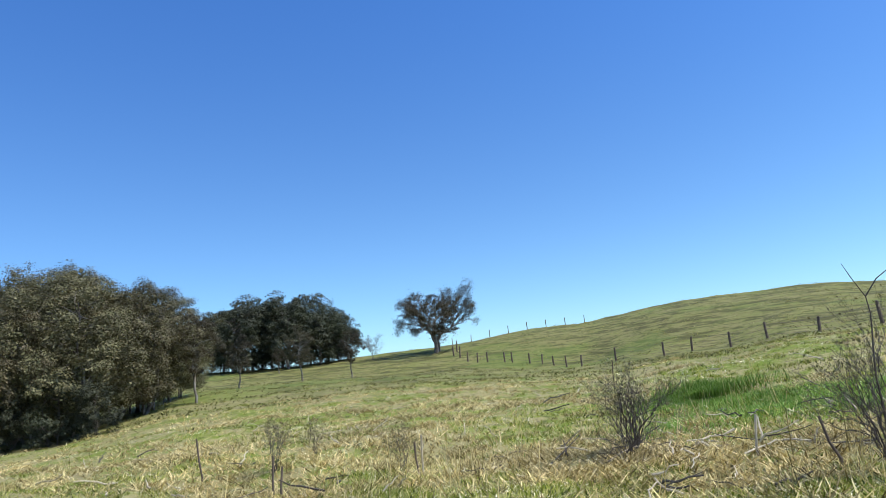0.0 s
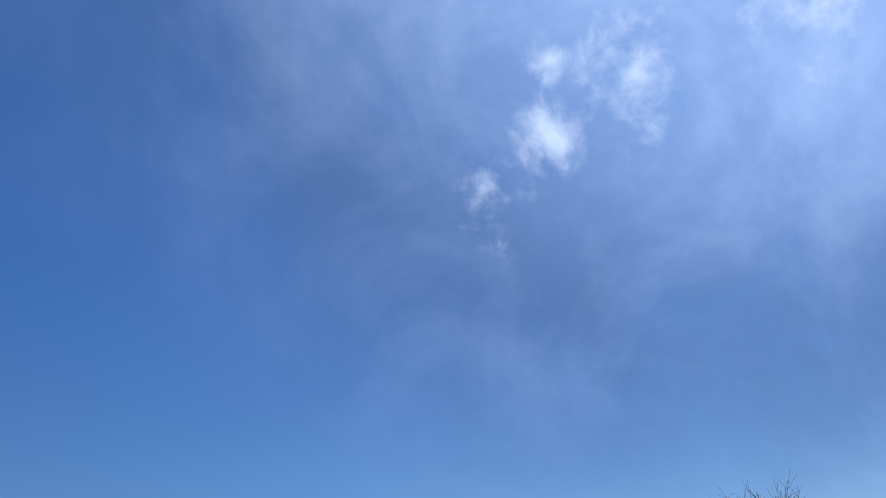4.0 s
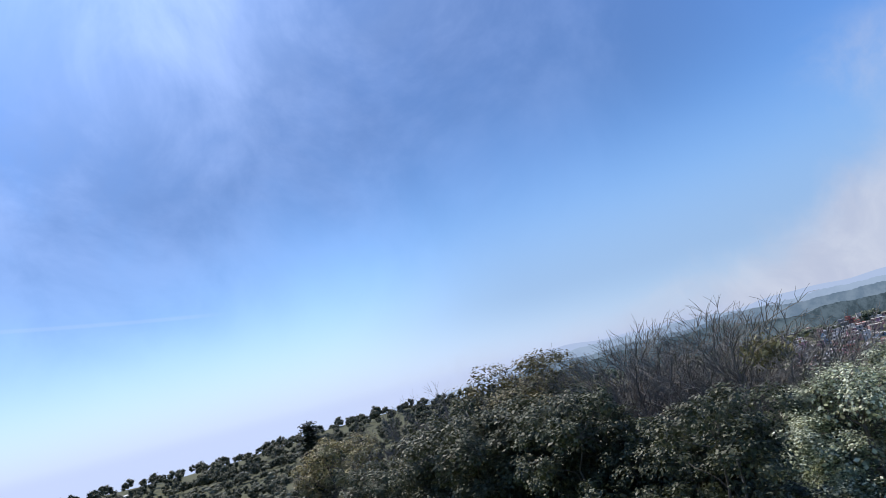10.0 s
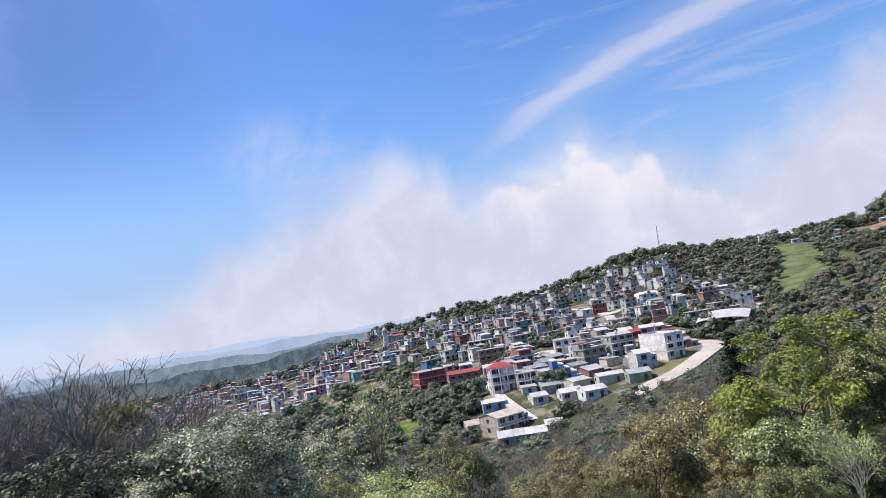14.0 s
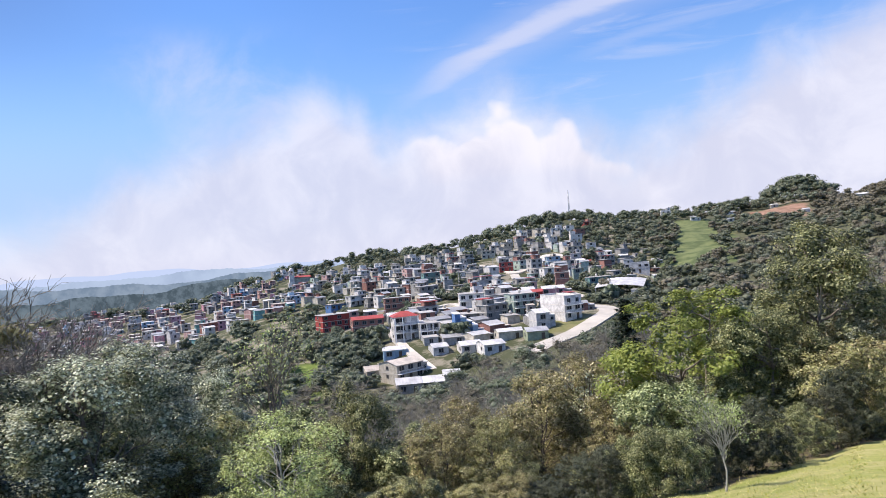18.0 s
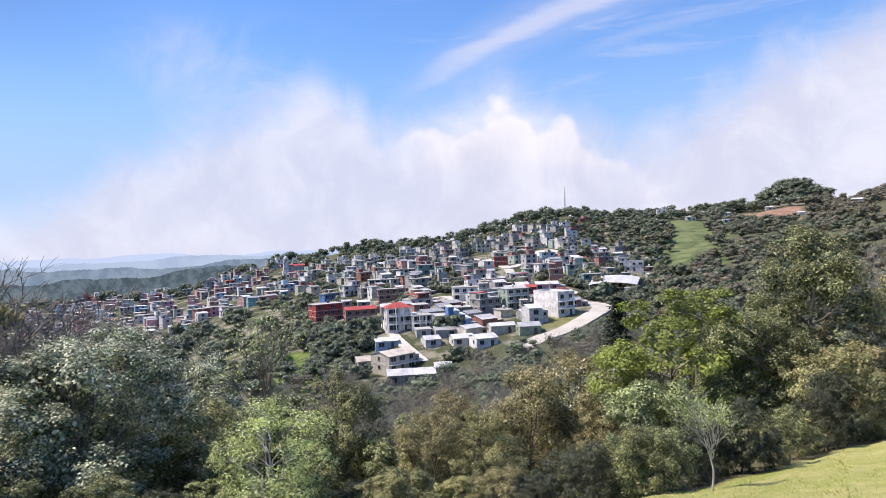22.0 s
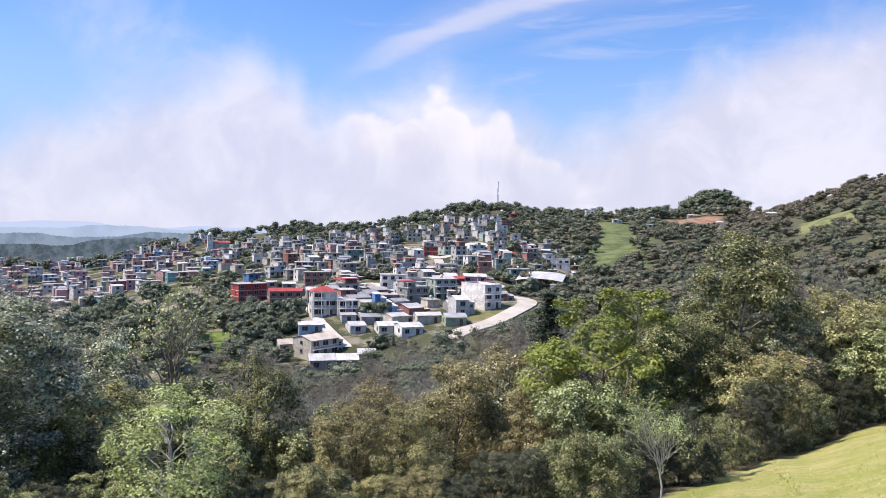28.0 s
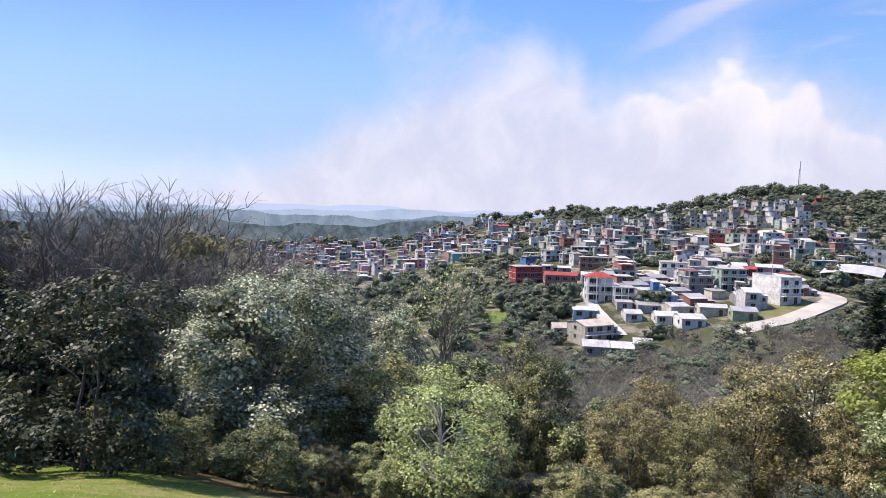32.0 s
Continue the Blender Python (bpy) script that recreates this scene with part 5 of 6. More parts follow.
# ---- the woods below the pasture ----
EVERGREEN = "dense evergreen tree with small dark green leaves"
GREYISH = "broad grey-green evergreen tree below the pasture"
SCRUBBY = "scrubby tree with olive-brown dry leaves"
LEAFLESS = "leafless grey tree with a fan of thin upright branches"


def grow(kind, name, bearing, r, top, label, least=1.2, **more):
    """A tree whose top stands at a rise of top degrees seen from the hill."""
    x, y = polar(bearing, r)
    return plant(kind, name, bearing, r, max(least, EYE + r * math.tan(radians(top)) - level(x, y)), label, **more)


def belt():
    for b, r, top in ((-39.2, 30, .8), (-34.2, 28, 1.0), (-42.5, 31, .2), (-36.4, 33, .3), (-45.5, 34, -.2), (-40.5, 27, -3.0), (-37.0, 26, -4.0), (-47.5, 36, -.6), (-38.0, 29, .3), (-43.8, 33, -.3), (-33.0, 30, -.6)):
        grow("bare", "bare_tree", b, r, top, LEAFLESS, wide=1.2)
    tree = grow("bare", "bare_tree", -32.0, 25.5, -2.2, "leafless tree carrying a green clump of bromeliads", wide=1.1)
    rng = np.random.default_rng(77)
    x, y = polar(-30.9, 25.3)
    spots = np.array([x, y, EYE - 25.3 * math.tan(radians(4.2))]) + rng.normal(0, 1, (700, 3)) * [.42, .42, .22]
    clump = Heap()
    clump.put(*leaves_at(rng, spots, rng.normal(0, .5, spots.shape), .11, .3))
    ob = tagged(new("air_plant_clump", clump.mesh("air_plant_clump", LEAF_WOOD)), "brownish green clump of bromeliads", kind="stuff")
    ob.parent = tree
    bpy.context.view_layer.update()
    ob.matrix_parent_inverse = tree.matrix_world.inverted()
    grow("grey", "evergreen_tree", -26.0, 22.5, -5.2, GREYISH, wide=1.1, which=0)
    grow("grey", "evergreen_tree", -18.5, 28, -7.6, GREYISH, which=1)
    grow("grey", "evergreen_tree", -34.0, 25, -8.0, GREYISH, which=2, wide=.9)
    grow("grey", "evergreen_tree", -30.0, 22.5, -10.0, GREYISH, which=1, wide=.9)
    grow("sapling", "young_tree", -12.7, 21, -3.2, "tall pale-stemmed young tree coming into leaf", which=0, wide=.95)
    grow("fresh", "leafy_tree", -12.3, 17, -12.2, "small tree in thin fresh green leaf with pale limbs", wide=1.1)
    grow("oak", "evergreen_tree", -6.5, 25, -9.9, EVERGREEN, which=0, wide=.85)
    grow("bush", "shrub", -2.5, 24, -14.5, "low evergreen shrub with dark green leaves", category="shrub", which=0)
    for b, r, top in ((0.5, 22, -13.8), (5.1, 22, -13.9), (8.7, 25, -10.4), (12.4, 27, -9.5), (2.5, 30, -12.5), (15.0, 24, -12.5)):
        grow("ochre", "leafy_tree", b, r, top, SCRUBBY, wide=.95)
    grow("conifer", "conifer", 16.2, 34, -5.0, "dark conifer standing among leafy trees", wide=1.3)
    grow("lime", "leafy_tree", 20.6, 25, -4.5, "yellow-green tree in new leaf", which=0, wide=1.0)
    grow("oak", "evergreen_tree", 25.8, 25, -6.0, EVERGREEN, which=1)
    grow("oak", "evergreen_tree", 29.8, 28, .1, EVERGREEN, which=2, wide=.95)
    grow("bare", "bare_tree", 34.4, 33, -.5, "pale half-bare tree between evergreens", wide=.8)
    grow("ochre", "leafy_tree", 36.1, 30, -3.6, SCRUBBY)
    grow("oak", "evergreen_tree", 43.9, 33, 4.4, EVERGREEN, which=0, wide=.95)
    grow("oak", "evergreen_tree", 48.5, 35, 3.6, EVERGREEN, which=1)
    grow("grey", "evergreen_tree", 41.5, 32, -6.1, GREYISH, which=0, wide=.8)
    grow("grey", "evergreen_tree", 33.0, 27.5, -7.0, GREYISH, which=2, wide=.75)
    grow("ochre", "leafy_tree", 38.5, 29.5, -6.5, SCRUBBY, wide=.8)
    grow("sapling", "young_tree", 22.9, 11.3, -11.8, "small pale-stemmed tree at the pasture's edge", which=1, wide=.85)
    # towards the other valley; the grove kind puts backlit darkness into leaf colour
    grow("conifer", "conifer", -67.0, 43, -1.0, "dark conifer standing among leafy trees", wide=1.6)
    grow("ochre", "leafy_tree", -64.4, 40, -2.6, SCRUBBY)
    grow("bare", "bare_tree", -58.2, 42, -.4, LEAFLESS, wide=.8)
    grow("bare", "bare_tree", -60.5, 44, -1.5, LEAFLESS, wide=.8)
    grow("grove", "evergreen_tree", -56.2, 36, -3.0, EVERGREEN, which=1, wide=.7)
    grow("wood", "leafy_tree", -49.2, 34, .1, "tall olive-green tree with ivy-dark stems", which=1, wide=1.3)
    grow("grove", "evergreen_tree", -46.0, 30, -3.2, EVERGREEN, which=1, wide=.9)
    grow("grove", "evergreen_tree", -54.0, 31, -4.2, EVERGREEN, which=0, wide=1.0)
    grow("grove", "evergreen_tree", -52.5, 36, -2.0, EVERGREEN, which=2, wide=.9)
    grow("grove", "evergreen_tree", -44.0, 30, -7.5, EVERGREEN, which=0, wide=.9)
    grow("ochre", "leafy_tree", -47.0, 31, -4.5, SCRUBBY)
    grow("grey", "evergreen_tree", -69.5, 42, -6.5, GREYISH, wide=.8)
    grow("bare", "bare_tree", -115.8, 18, 10.6, "leafless tree with fine twigs and a few dead leaves", wide=.95)
    # the thicket that closes the gaps
    rnd = random.Random(3)
    limit = ((-80, -6.5), (-67, -5.5), (-58, -3.5), (-49, -2.5), (-40, -4), (-33, -7), (-26, -8), (-16, -10), (-8, -11.5), (0, -15), (8, -12), (14, -10.5), (20, -8),
             (26, -8), (30, -4), (36, -6), (44, -2), (50, 0))
    edge = ((-80, 36), (-68, 29.5), (-60, 27.5), (-50, 22), (-41, 17), (-33, 14.5), (-15, 14), (0, 13.5), (11, 11.5), (17, 11.3), (20, 12.0), (26.6, 15.2), (33, 21.3), (38.7, 27), (47, 32.5), (55, 34))
    for k in range(26):
        b = 13.5 + 38 * k / 25
        # which=5 paints the dark band of shade below the trees into the leaves
        grow("bush", "shrub", b, np.interp(b, *zip(*edge)) + rnd.uniform(.3, 1.6), np.interp(b, (13, 20, 26, 33, 39, 50), (-17.5, -15.5, -12.5, -10, -8.5, -4.5)) - rnd.uniform(0, 2),
             "dense dark shrub along the pasture's edge", category="shrub", which=rnd.choice((5, 0, 5, 4) if b < 20 else (5, 5, 5, 0)), group="shrubs along the pasture's edge", wide=.9)
    for k in range(30):
        b = -36 + 50 * (k + rnd.random() * .6) / 30
        x, y = polar(b, np.interp(b, *zip(*edge)) + rnd.uniform(2.5, 6.0))
        # picks of 5 carry the deep shade in their leaf colour
        plant("bush", "shrub", b, math.hypot(x, y), rnd.uniform(.8, 1.5), "low dark shrub in the shade under the trees", category="shrub", which=rnd.choice((5, 0, 4) if b < -14 else (0, 4, 2, 5)), group="undergrowth at the pasture's edge", wide=1.2)
    for k in range(78):
        b = -78 + 128 * (k + rnd.random()) / 78
        e = np.interp(b, *zip(*edge))
        r = e + (rnd.uniform(8, 22) if -34 < b < 30 else rnd.uniform(1.5, 20) * (0.35 if k % 2 else 1))
        top = np.interp(b, *zip(*limit)) - rnd.uniform(0, 4.5)
        x, y = polar(b, r)
        if EYE + r * math.tan(radians(top)) - level(x, y) < 1.5:
            top = math.degrees(math.atan((level(x, y) + 2.5 - EYE) / r))
        # left of -34 every shrub gets leaves darkened to look backlit
        which = rnd.choice((5, 5, 5) if b < -34 else (0, 1, 4, 0, 2) if b < 0 else (0, 1, 2, 0, 5, 4))
        words = ("dark evergreen shrub in the thicket below the pasture", "grey-green shrub in the thicket below the pasture",
                 "olive-brown shrub in the thicket below the pasture", "yellow-green shrub in the thicket below the pasture",
                 "dark evergreen shrub in the thicket below the pasture", "evergreen shrub in the thicket below the pasture, leaves darkened as if unlit")[which]
        grow("bush", "shrub", b, r, top, words, category="shrub", which=which, group="thicket below the pasture")


belt()


# ---- woods and trees of the valley, town and hills ----
def light_tree(seed, leaves, size, lumps=9, core=1.0):
    """A tree for the distance: leaves strewn over a few rounded lumps."""
    rng = np.random.default_rng(seed)
    heap = Heap()
    spots = []
    for k in range(lumps):
        d = rng.normal(0, 1, 3)
        d /= np.linalg.norm(d)
        spots.append((d * [2.3, 2.3, 2.1] + [0, 0, 4.3], rng.uniform(1.3, 1.9)))
    for centre, r in spots:
        heap.put(*clod(rng, centre, r * .66 * core, 6, 5))
        n = leaves // lumps
        d = rng.normal(0, 1, (n, 3)) + [0, 0, .35]
        d /= np.linalg.norm(d, axis=1, keepdims=True)
        heap.put(*leaves_at(rng, centre + d * r * rng.uniform(.78, 1.08, (n, 1)) * [1, 1, .85], d, size, .7))
    return np.vstack(heap.verts), np.vstack(heap.quads)


LIGHT = [light_tree(120 + k, 420, 0.29) for k in range(3)]
MIDDLE = [light_tree(130 + k, 1000, 0.17, 14, .7) for k in range(3)]


def bare_light(seed):
    w, _ = branching(seed, 8, 6, 0.2, 2, 0.014, first=6, up=0.3, fork=4)
    return np.vstack(w.verts), np.vstack(w.quads)


TWIGGY = [bare_light(140 + k) for k in range(2)]


def woods(name, label, mat, models, spots, spread=(1.1, 1.7)):
    """Many far trees as one body: spots of x, y and height."""
    rng = np.random.default_rng(len(spots))
    heap = Heap()
    for k, (x, y, h) in enumerate(spots):
        v, q = models[k % len(models)]
        a, s = rng.uniform(0, 6.28), h / 8
        c, n = math.cos(a) * s, math.sin(a) * s
        wide = rng.uniform(*spread)
        heap.put(np.column_stack([x + (v[:, 0] * c - v[:, 1] * n) * wide, y + (v[:, 0] * n + v[:, 1] * c) * wide, level(x, y) - .3 + v[:, 2] * s]), q)
    tagged(new(name, heap.mesh(name, mat, True)), label, "woods", kind="stuff")


def scatter(seed, count, low, high, near_r, far_r, h0, h1, clear=True, keep=None):
    rnd = random.Random(seed)
    out, tries = [], 0
    while len(out) < count and tries < count * 30:
        tries += 1
        b, r = rnd.uniform(low, high), math.sqrt(rnd.uniform(near_r ** 2, far_r ** 2))
        x, y = polar(b, r)
        if keep and not keep(b, r):
            continue
        if clear and (any((x - p) ** 2 + (y - q) ** 2 < (s + 2.5) ** 2 for p, q, s in BUILT) or on_road(x, y)):
            continue
        out.append((x, y, rnd.uniform(h0, h1)))
    return out


def field_here(b, r):
    """The open fields on the hills."""
    return (20.6 < b < 23.3 and 425 < r < 570) or (25.8 < b < 30.0 and 600 < r < 690) or (35 < b < 39.5 and 470 < r < 545) or \
        (-12.0 < b < -8.0 and 205 < r < 246) or (-97 < b < -80 and 340 < r < 520 and (b * 7 + r / 40) % 3 < 1.7)


def far_woods():
    free = lambda b, r: not field_here(b, r)
    woods("valley_scrub", "grey leafless scrub in the valley below the town", PALE_TWIG, TWIGGY, scatter(1, 330, -12, 22, 70, 203, 4.5, 7.5))
    woods("valley_woods", "olive-brown and green scrub in the valley below the town", LEAF_SCRUB, MIDDLE, scatter(2, 330, -14, 30, 60, 205, 2.5, 5, keep=free))
    woods("valley_woods", "dark green woods in the valley below the town", LEAF_HAZED, MIDDLE, scatter(3, 100, -45, 36, 60, 200, 4, 8, keep=free))
    woods("ridge_woods", "dark woods along the ridge above the town", LEAF_HAZED, LIGHT,
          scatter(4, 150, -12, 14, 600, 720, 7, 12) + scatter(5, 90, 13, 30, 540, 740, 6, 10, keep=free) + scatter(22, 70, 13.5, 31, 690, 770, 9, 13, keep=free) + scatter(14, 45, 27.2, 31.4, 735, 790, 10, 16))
    woods("hill_woods", "woods over the hills beside the town, green greyed for haze", LEAF_HAZED, LIGHT, scatter(6, 520, 16, 50, 200, 560, 5, 9, keep=free))
    woods("hill_woods", "brownish woods over the hills beside the town", LEAF_SCRUB, LIGHT, scatter(7, 420, 19, 50, 220, 740, 5, 9, keep=free) + scatter(19, 260, 29, 52, 520, 760, 6, 10, keep=free))
    woods("far_woods", "dark woods of the valley beyond the town", LEAF_HAZED, LIGHT, scatter(8, 240, -50, -13, 600, 770, 7, 11) + scatter(18, 230, -52, -12, 130, 400, 6, 10))
    # the ridge's backlit side is put into the darker leaf colour
    woods("far_woods", "woods on the ridge across the other valley, leaf colour darkened for backlight", LEAF_GROVE_AND_UNLIT, LIGHT,
          scatter(9, 420, -99, -46, 520, 760, 7, 12, keep=free) + scatter(10, 900, -98, -46, 150, 600, 5, 9, keep=free), (.8, 1.25))
    woods("far_woods", "brownish woods across the other valley", LEAF_SCRUB, LIGHT, scatter(11, 260, -95, -40, 120, 560, 4, 8, keep=free))
    woods("town_shrubs", "dark shrubs and small trees filling the gaps between the houses", LEAF_HAZED, LIGHT, scatter(16, 480, -12, 19.5, 205, 600, 2.5, 6.5) + scatter(21, 190, -9, 15, 203, 340, 3, 6.5))
    woods("town_shrubs", "olive shrubs filling the gaps between the houses", LEAF_SCRUB, LIGHT, scatter(17, 170, -12, 19.5, 205, 600, 2, 5))
    # a low row of dark trees at the field under the red houses, and trees between the houses
    names = {0: "round dark green tree between the houses", 1: "round green tree between the houses, leaf colour greyed for haze", 2: "olive-brown tree between the houses", 3: "round dark green tree between the houses"}
    rnd = random.Random(8)
    spots = [(-9.4 + .62 * k, 250 + 1.5 * (k % 3), 7.5) for k in range(10)] + [(-8.6 + .8 * k, 232, 4.5) for k in range(7)] + [(1.6 + .5 * k, 236, 6) for k in range(4)]
    for x, y, h in scatter(12, 75, -10, 19, 215, 600, 4, 8) + scatter(13, 30, 12.5, 20, 250, 560, 5, 9):
        spots.append((math.degrees(math.atan2(x, y)), math.hypot(x, y), h))
    for b, r, h in spots:
        which = rnd.choice((0, 1, 2, 3))
        plant("far_tree", "tree", b, r, h, names[which], which=which, group="trees among the houses")


far_woods()


# ---- the hazy distance ----
def distance():
    # emission colours with the haze already in them; these hills take no sunlight
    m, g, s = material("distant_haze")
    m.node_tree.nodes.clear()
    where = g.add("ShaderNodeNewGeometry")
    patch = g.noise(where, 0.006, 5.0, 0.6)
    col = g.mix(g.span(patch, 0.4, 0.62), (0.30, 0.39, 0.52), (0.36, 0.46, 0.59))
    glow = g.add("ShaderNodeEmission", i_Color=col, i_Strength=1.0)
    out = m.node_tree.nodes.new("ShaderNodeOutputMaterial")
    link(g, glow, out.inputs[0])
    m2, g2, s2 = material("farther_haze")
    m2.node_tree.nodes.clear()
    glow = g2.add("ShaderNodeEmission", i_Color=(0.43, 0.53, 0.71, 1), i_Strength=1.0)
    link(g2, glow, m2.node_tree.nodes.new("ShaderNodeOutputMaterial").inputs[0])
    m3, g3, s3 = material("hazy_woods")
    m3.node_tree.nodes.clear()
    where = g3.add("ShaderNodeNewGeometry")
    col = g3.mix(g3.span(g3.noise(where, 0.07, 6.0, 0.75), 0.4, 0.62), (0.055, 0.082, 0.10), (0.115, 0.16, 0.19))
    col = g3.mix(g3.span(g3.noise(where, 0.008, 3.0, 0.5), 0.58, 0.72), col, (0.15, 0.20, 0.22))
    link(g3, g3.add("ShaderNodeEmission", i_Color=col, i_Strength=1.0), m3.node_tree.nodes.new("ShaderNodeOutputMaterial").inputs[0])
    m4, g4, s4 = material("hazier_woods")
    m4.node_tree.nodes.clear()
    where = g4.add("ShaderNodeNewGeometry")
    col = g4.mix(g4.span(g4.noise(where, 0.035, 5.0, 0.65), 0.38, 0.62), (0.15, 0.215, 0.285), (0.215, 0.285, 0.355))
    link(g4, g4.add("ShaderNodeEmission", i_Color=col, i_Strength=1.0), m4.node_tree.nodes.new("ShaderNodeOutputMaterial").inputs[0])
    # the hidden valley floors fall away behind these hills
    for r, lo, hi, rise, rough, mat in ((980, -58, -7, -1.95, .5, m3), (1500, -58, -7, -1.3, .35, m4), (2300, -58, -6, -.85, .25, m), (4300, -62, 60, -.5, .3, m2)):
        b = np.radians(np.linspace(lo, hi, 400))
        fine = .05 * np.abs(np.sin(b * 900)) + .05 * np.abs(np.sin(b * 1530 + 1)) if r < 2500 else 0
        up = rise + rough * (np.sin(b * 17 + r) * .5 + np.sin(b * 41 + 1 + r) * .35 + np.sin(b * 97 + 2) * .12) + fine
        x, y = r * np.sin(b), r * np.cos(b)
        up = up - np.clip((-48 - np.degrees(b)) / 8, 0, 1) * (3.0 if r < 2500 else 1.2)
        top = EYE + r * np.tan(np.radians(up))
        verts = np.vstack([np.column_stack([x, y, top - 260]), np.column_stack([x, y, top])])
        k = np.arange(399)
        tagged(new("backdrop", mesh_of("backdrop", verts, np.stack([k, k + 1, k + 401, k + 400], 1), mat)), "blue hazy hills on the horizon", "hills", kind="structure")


distance()

# ---- the hill behind: wood, grove, fence ----
WOOD_POST = plain("weathered_post", (0.16, 0.12, 0.09), 0.9, 0.35, 3.0, 30.0, bump=0.5)
PALE_POST = plain("bleached_wood", (0.60, 0.52, 0.38), 0.9, 0.3, 3.0, 30.0, bump=0.5)
WIRE = plain("rusty_wire", (0.16, 0.12, 0.10), 0.6, 0.2, metal=0.4, bump=0)


def hill_trees():
    rnd = random.Random(21)
    wood = "dark brownish-green tree in a dense wood edge"
    for k in range(32):
        b = 131.5 + 16.5 * (k / 32) + rnd.uniform(-.6, .6)
        r = 40 + rnd.uniform(0, 14) + max(0, b - 142) * 1.6
        top = np.interp(b, (131, 135.5, 138.9, 143, 146.2, 149), (8.6, 9.6, 11.6, 10.4, 8.4, 6.4)) - rnd.uniform(0, 2.2)
        grow("wood", "woodland_tree", b, r, top, wood, group="wood edge on the hill", wide=rnd.uniform(.85, 1.1))
    for k in range(4):
        b = 132 + 9.5 * k / 3
        grow("bush", "shrub", b, 37 + rnd.uniform(0, 3) + max(0, b - 141) * 1.5, rnd.uniform(.5, 3), "dark shrub at the foot of the wood", category="shrub", which=5, group="wood edge on the hill")
    for b, r, top in ((148.2, 46, 6.4), (151.5, 60, 4.6), (156.3, 68, 5.0), (160.2, 70, 4.2), (154.5, 90, 3.2)):
        grow("bronze", "pasture_tree", b, r, top, "small thin-crowned tree standing in the pasture", wide=.8)
    for k in range(15):
        b = 149.3 + 10.8 * k / 14
        top = np.interp(b, (149, 151, 154.5, 158, 160.5), (6.2, 7.4, 7.9, 7.2, 5.2)) - rnd.uniform(0, .9)
        grow("grove", "grove_tree", b, 98 + rnd.uniform(0, 14), top, "dark green oak of a rounded grove", group="grove on the rise", wide=rnd.uniform(1.0, 1.3))
    for k in range(12):
        grow("bush", "shrub", 149.2 + .95 * k, 103 + 3 * (k % 3), 3.4, "dark undergrowth shrub of the grove", category="shrub", which=5, group="grove on the rise")
    grow("gnarled", "gnarled_tree", 167.2, 95, 7.6, "lone gnarled tree with bronze leaves and bare top limbs", wide=.95)
    grow("bronze", "dense_tree", 167.5, 96, 6.5, "dense dark tree grown together with a gnarled one", which=1, wide=1.25)
    grow("bare", "bare_tree", 162.0, 96, 3.8, "small leafless tree on the skyline", wide=.9)
    for k in range(22):
        b = -150 + 21 * k / 21
        top = np.interp(b, (-150, -147, -142, -136, -131, -129), (2.6, 3.1, 2.0, .6, .3, -.4)) - rnd.uniform(0, .5)
        grow("far_tree", "tree", b + rnd.uniform(-.3, .3), 190 + rnd.uniform(0, 20), top, "dark tree of a wood behind the hill", group="wood behind the hill", least=5)


hill_trees()


def post(x, y, high, thick, lean, mat, label="weathered wooden fence post", name="fence_post", group="fence posts on the hill"):
    rnd = random.Random(int(x * 91 + y * 57))
    z = level(x, y)
    a = rnd.uniform(0, 6.28)
    tip = np.array([math.cos(a) * lean * high, math.sin(a) * lean * high, high])
    line = np.array([(0, 0, -.4), (0, 0, .1), tip * .5 + [.01, 0, 0], tip * .97, tip])
    v, q = tube(line, np.array([1.05, 1.0, .95, .88, .55]) * thick, 7)
    v += np.random.default_rng(int(abs(x) * 10)).normal(0, thick * .06, v.shape)
    ob = tagged(new(name, mesh_of(name, v, q, mat)), label, "fence post", group)
    ob.location = (x, y, z)
    return np.array([x, y, z]) + tip


def wire(name, tops, drops, thick=.008):
    """Strands from post to post, with a little sag."""
    ob = tagged(new(name), "thin rusty fence wires strung between posts", "fence wire")
    for drop in drops:
        heap = Heap()
        for a, b in zip(tops, tops[1:]):
            t = np.linspace(0, 1, 6)[:, None]
            line = a + (b - a) * t - [0, 0, drop]
            line[:, 2] -= .05 * np.sin(t[:, 0] * np.pi)
            heap.put(*tube(line, np.full(6, thick), 3))
        part("strand", heap.mesh("strand", WIRE), ob)


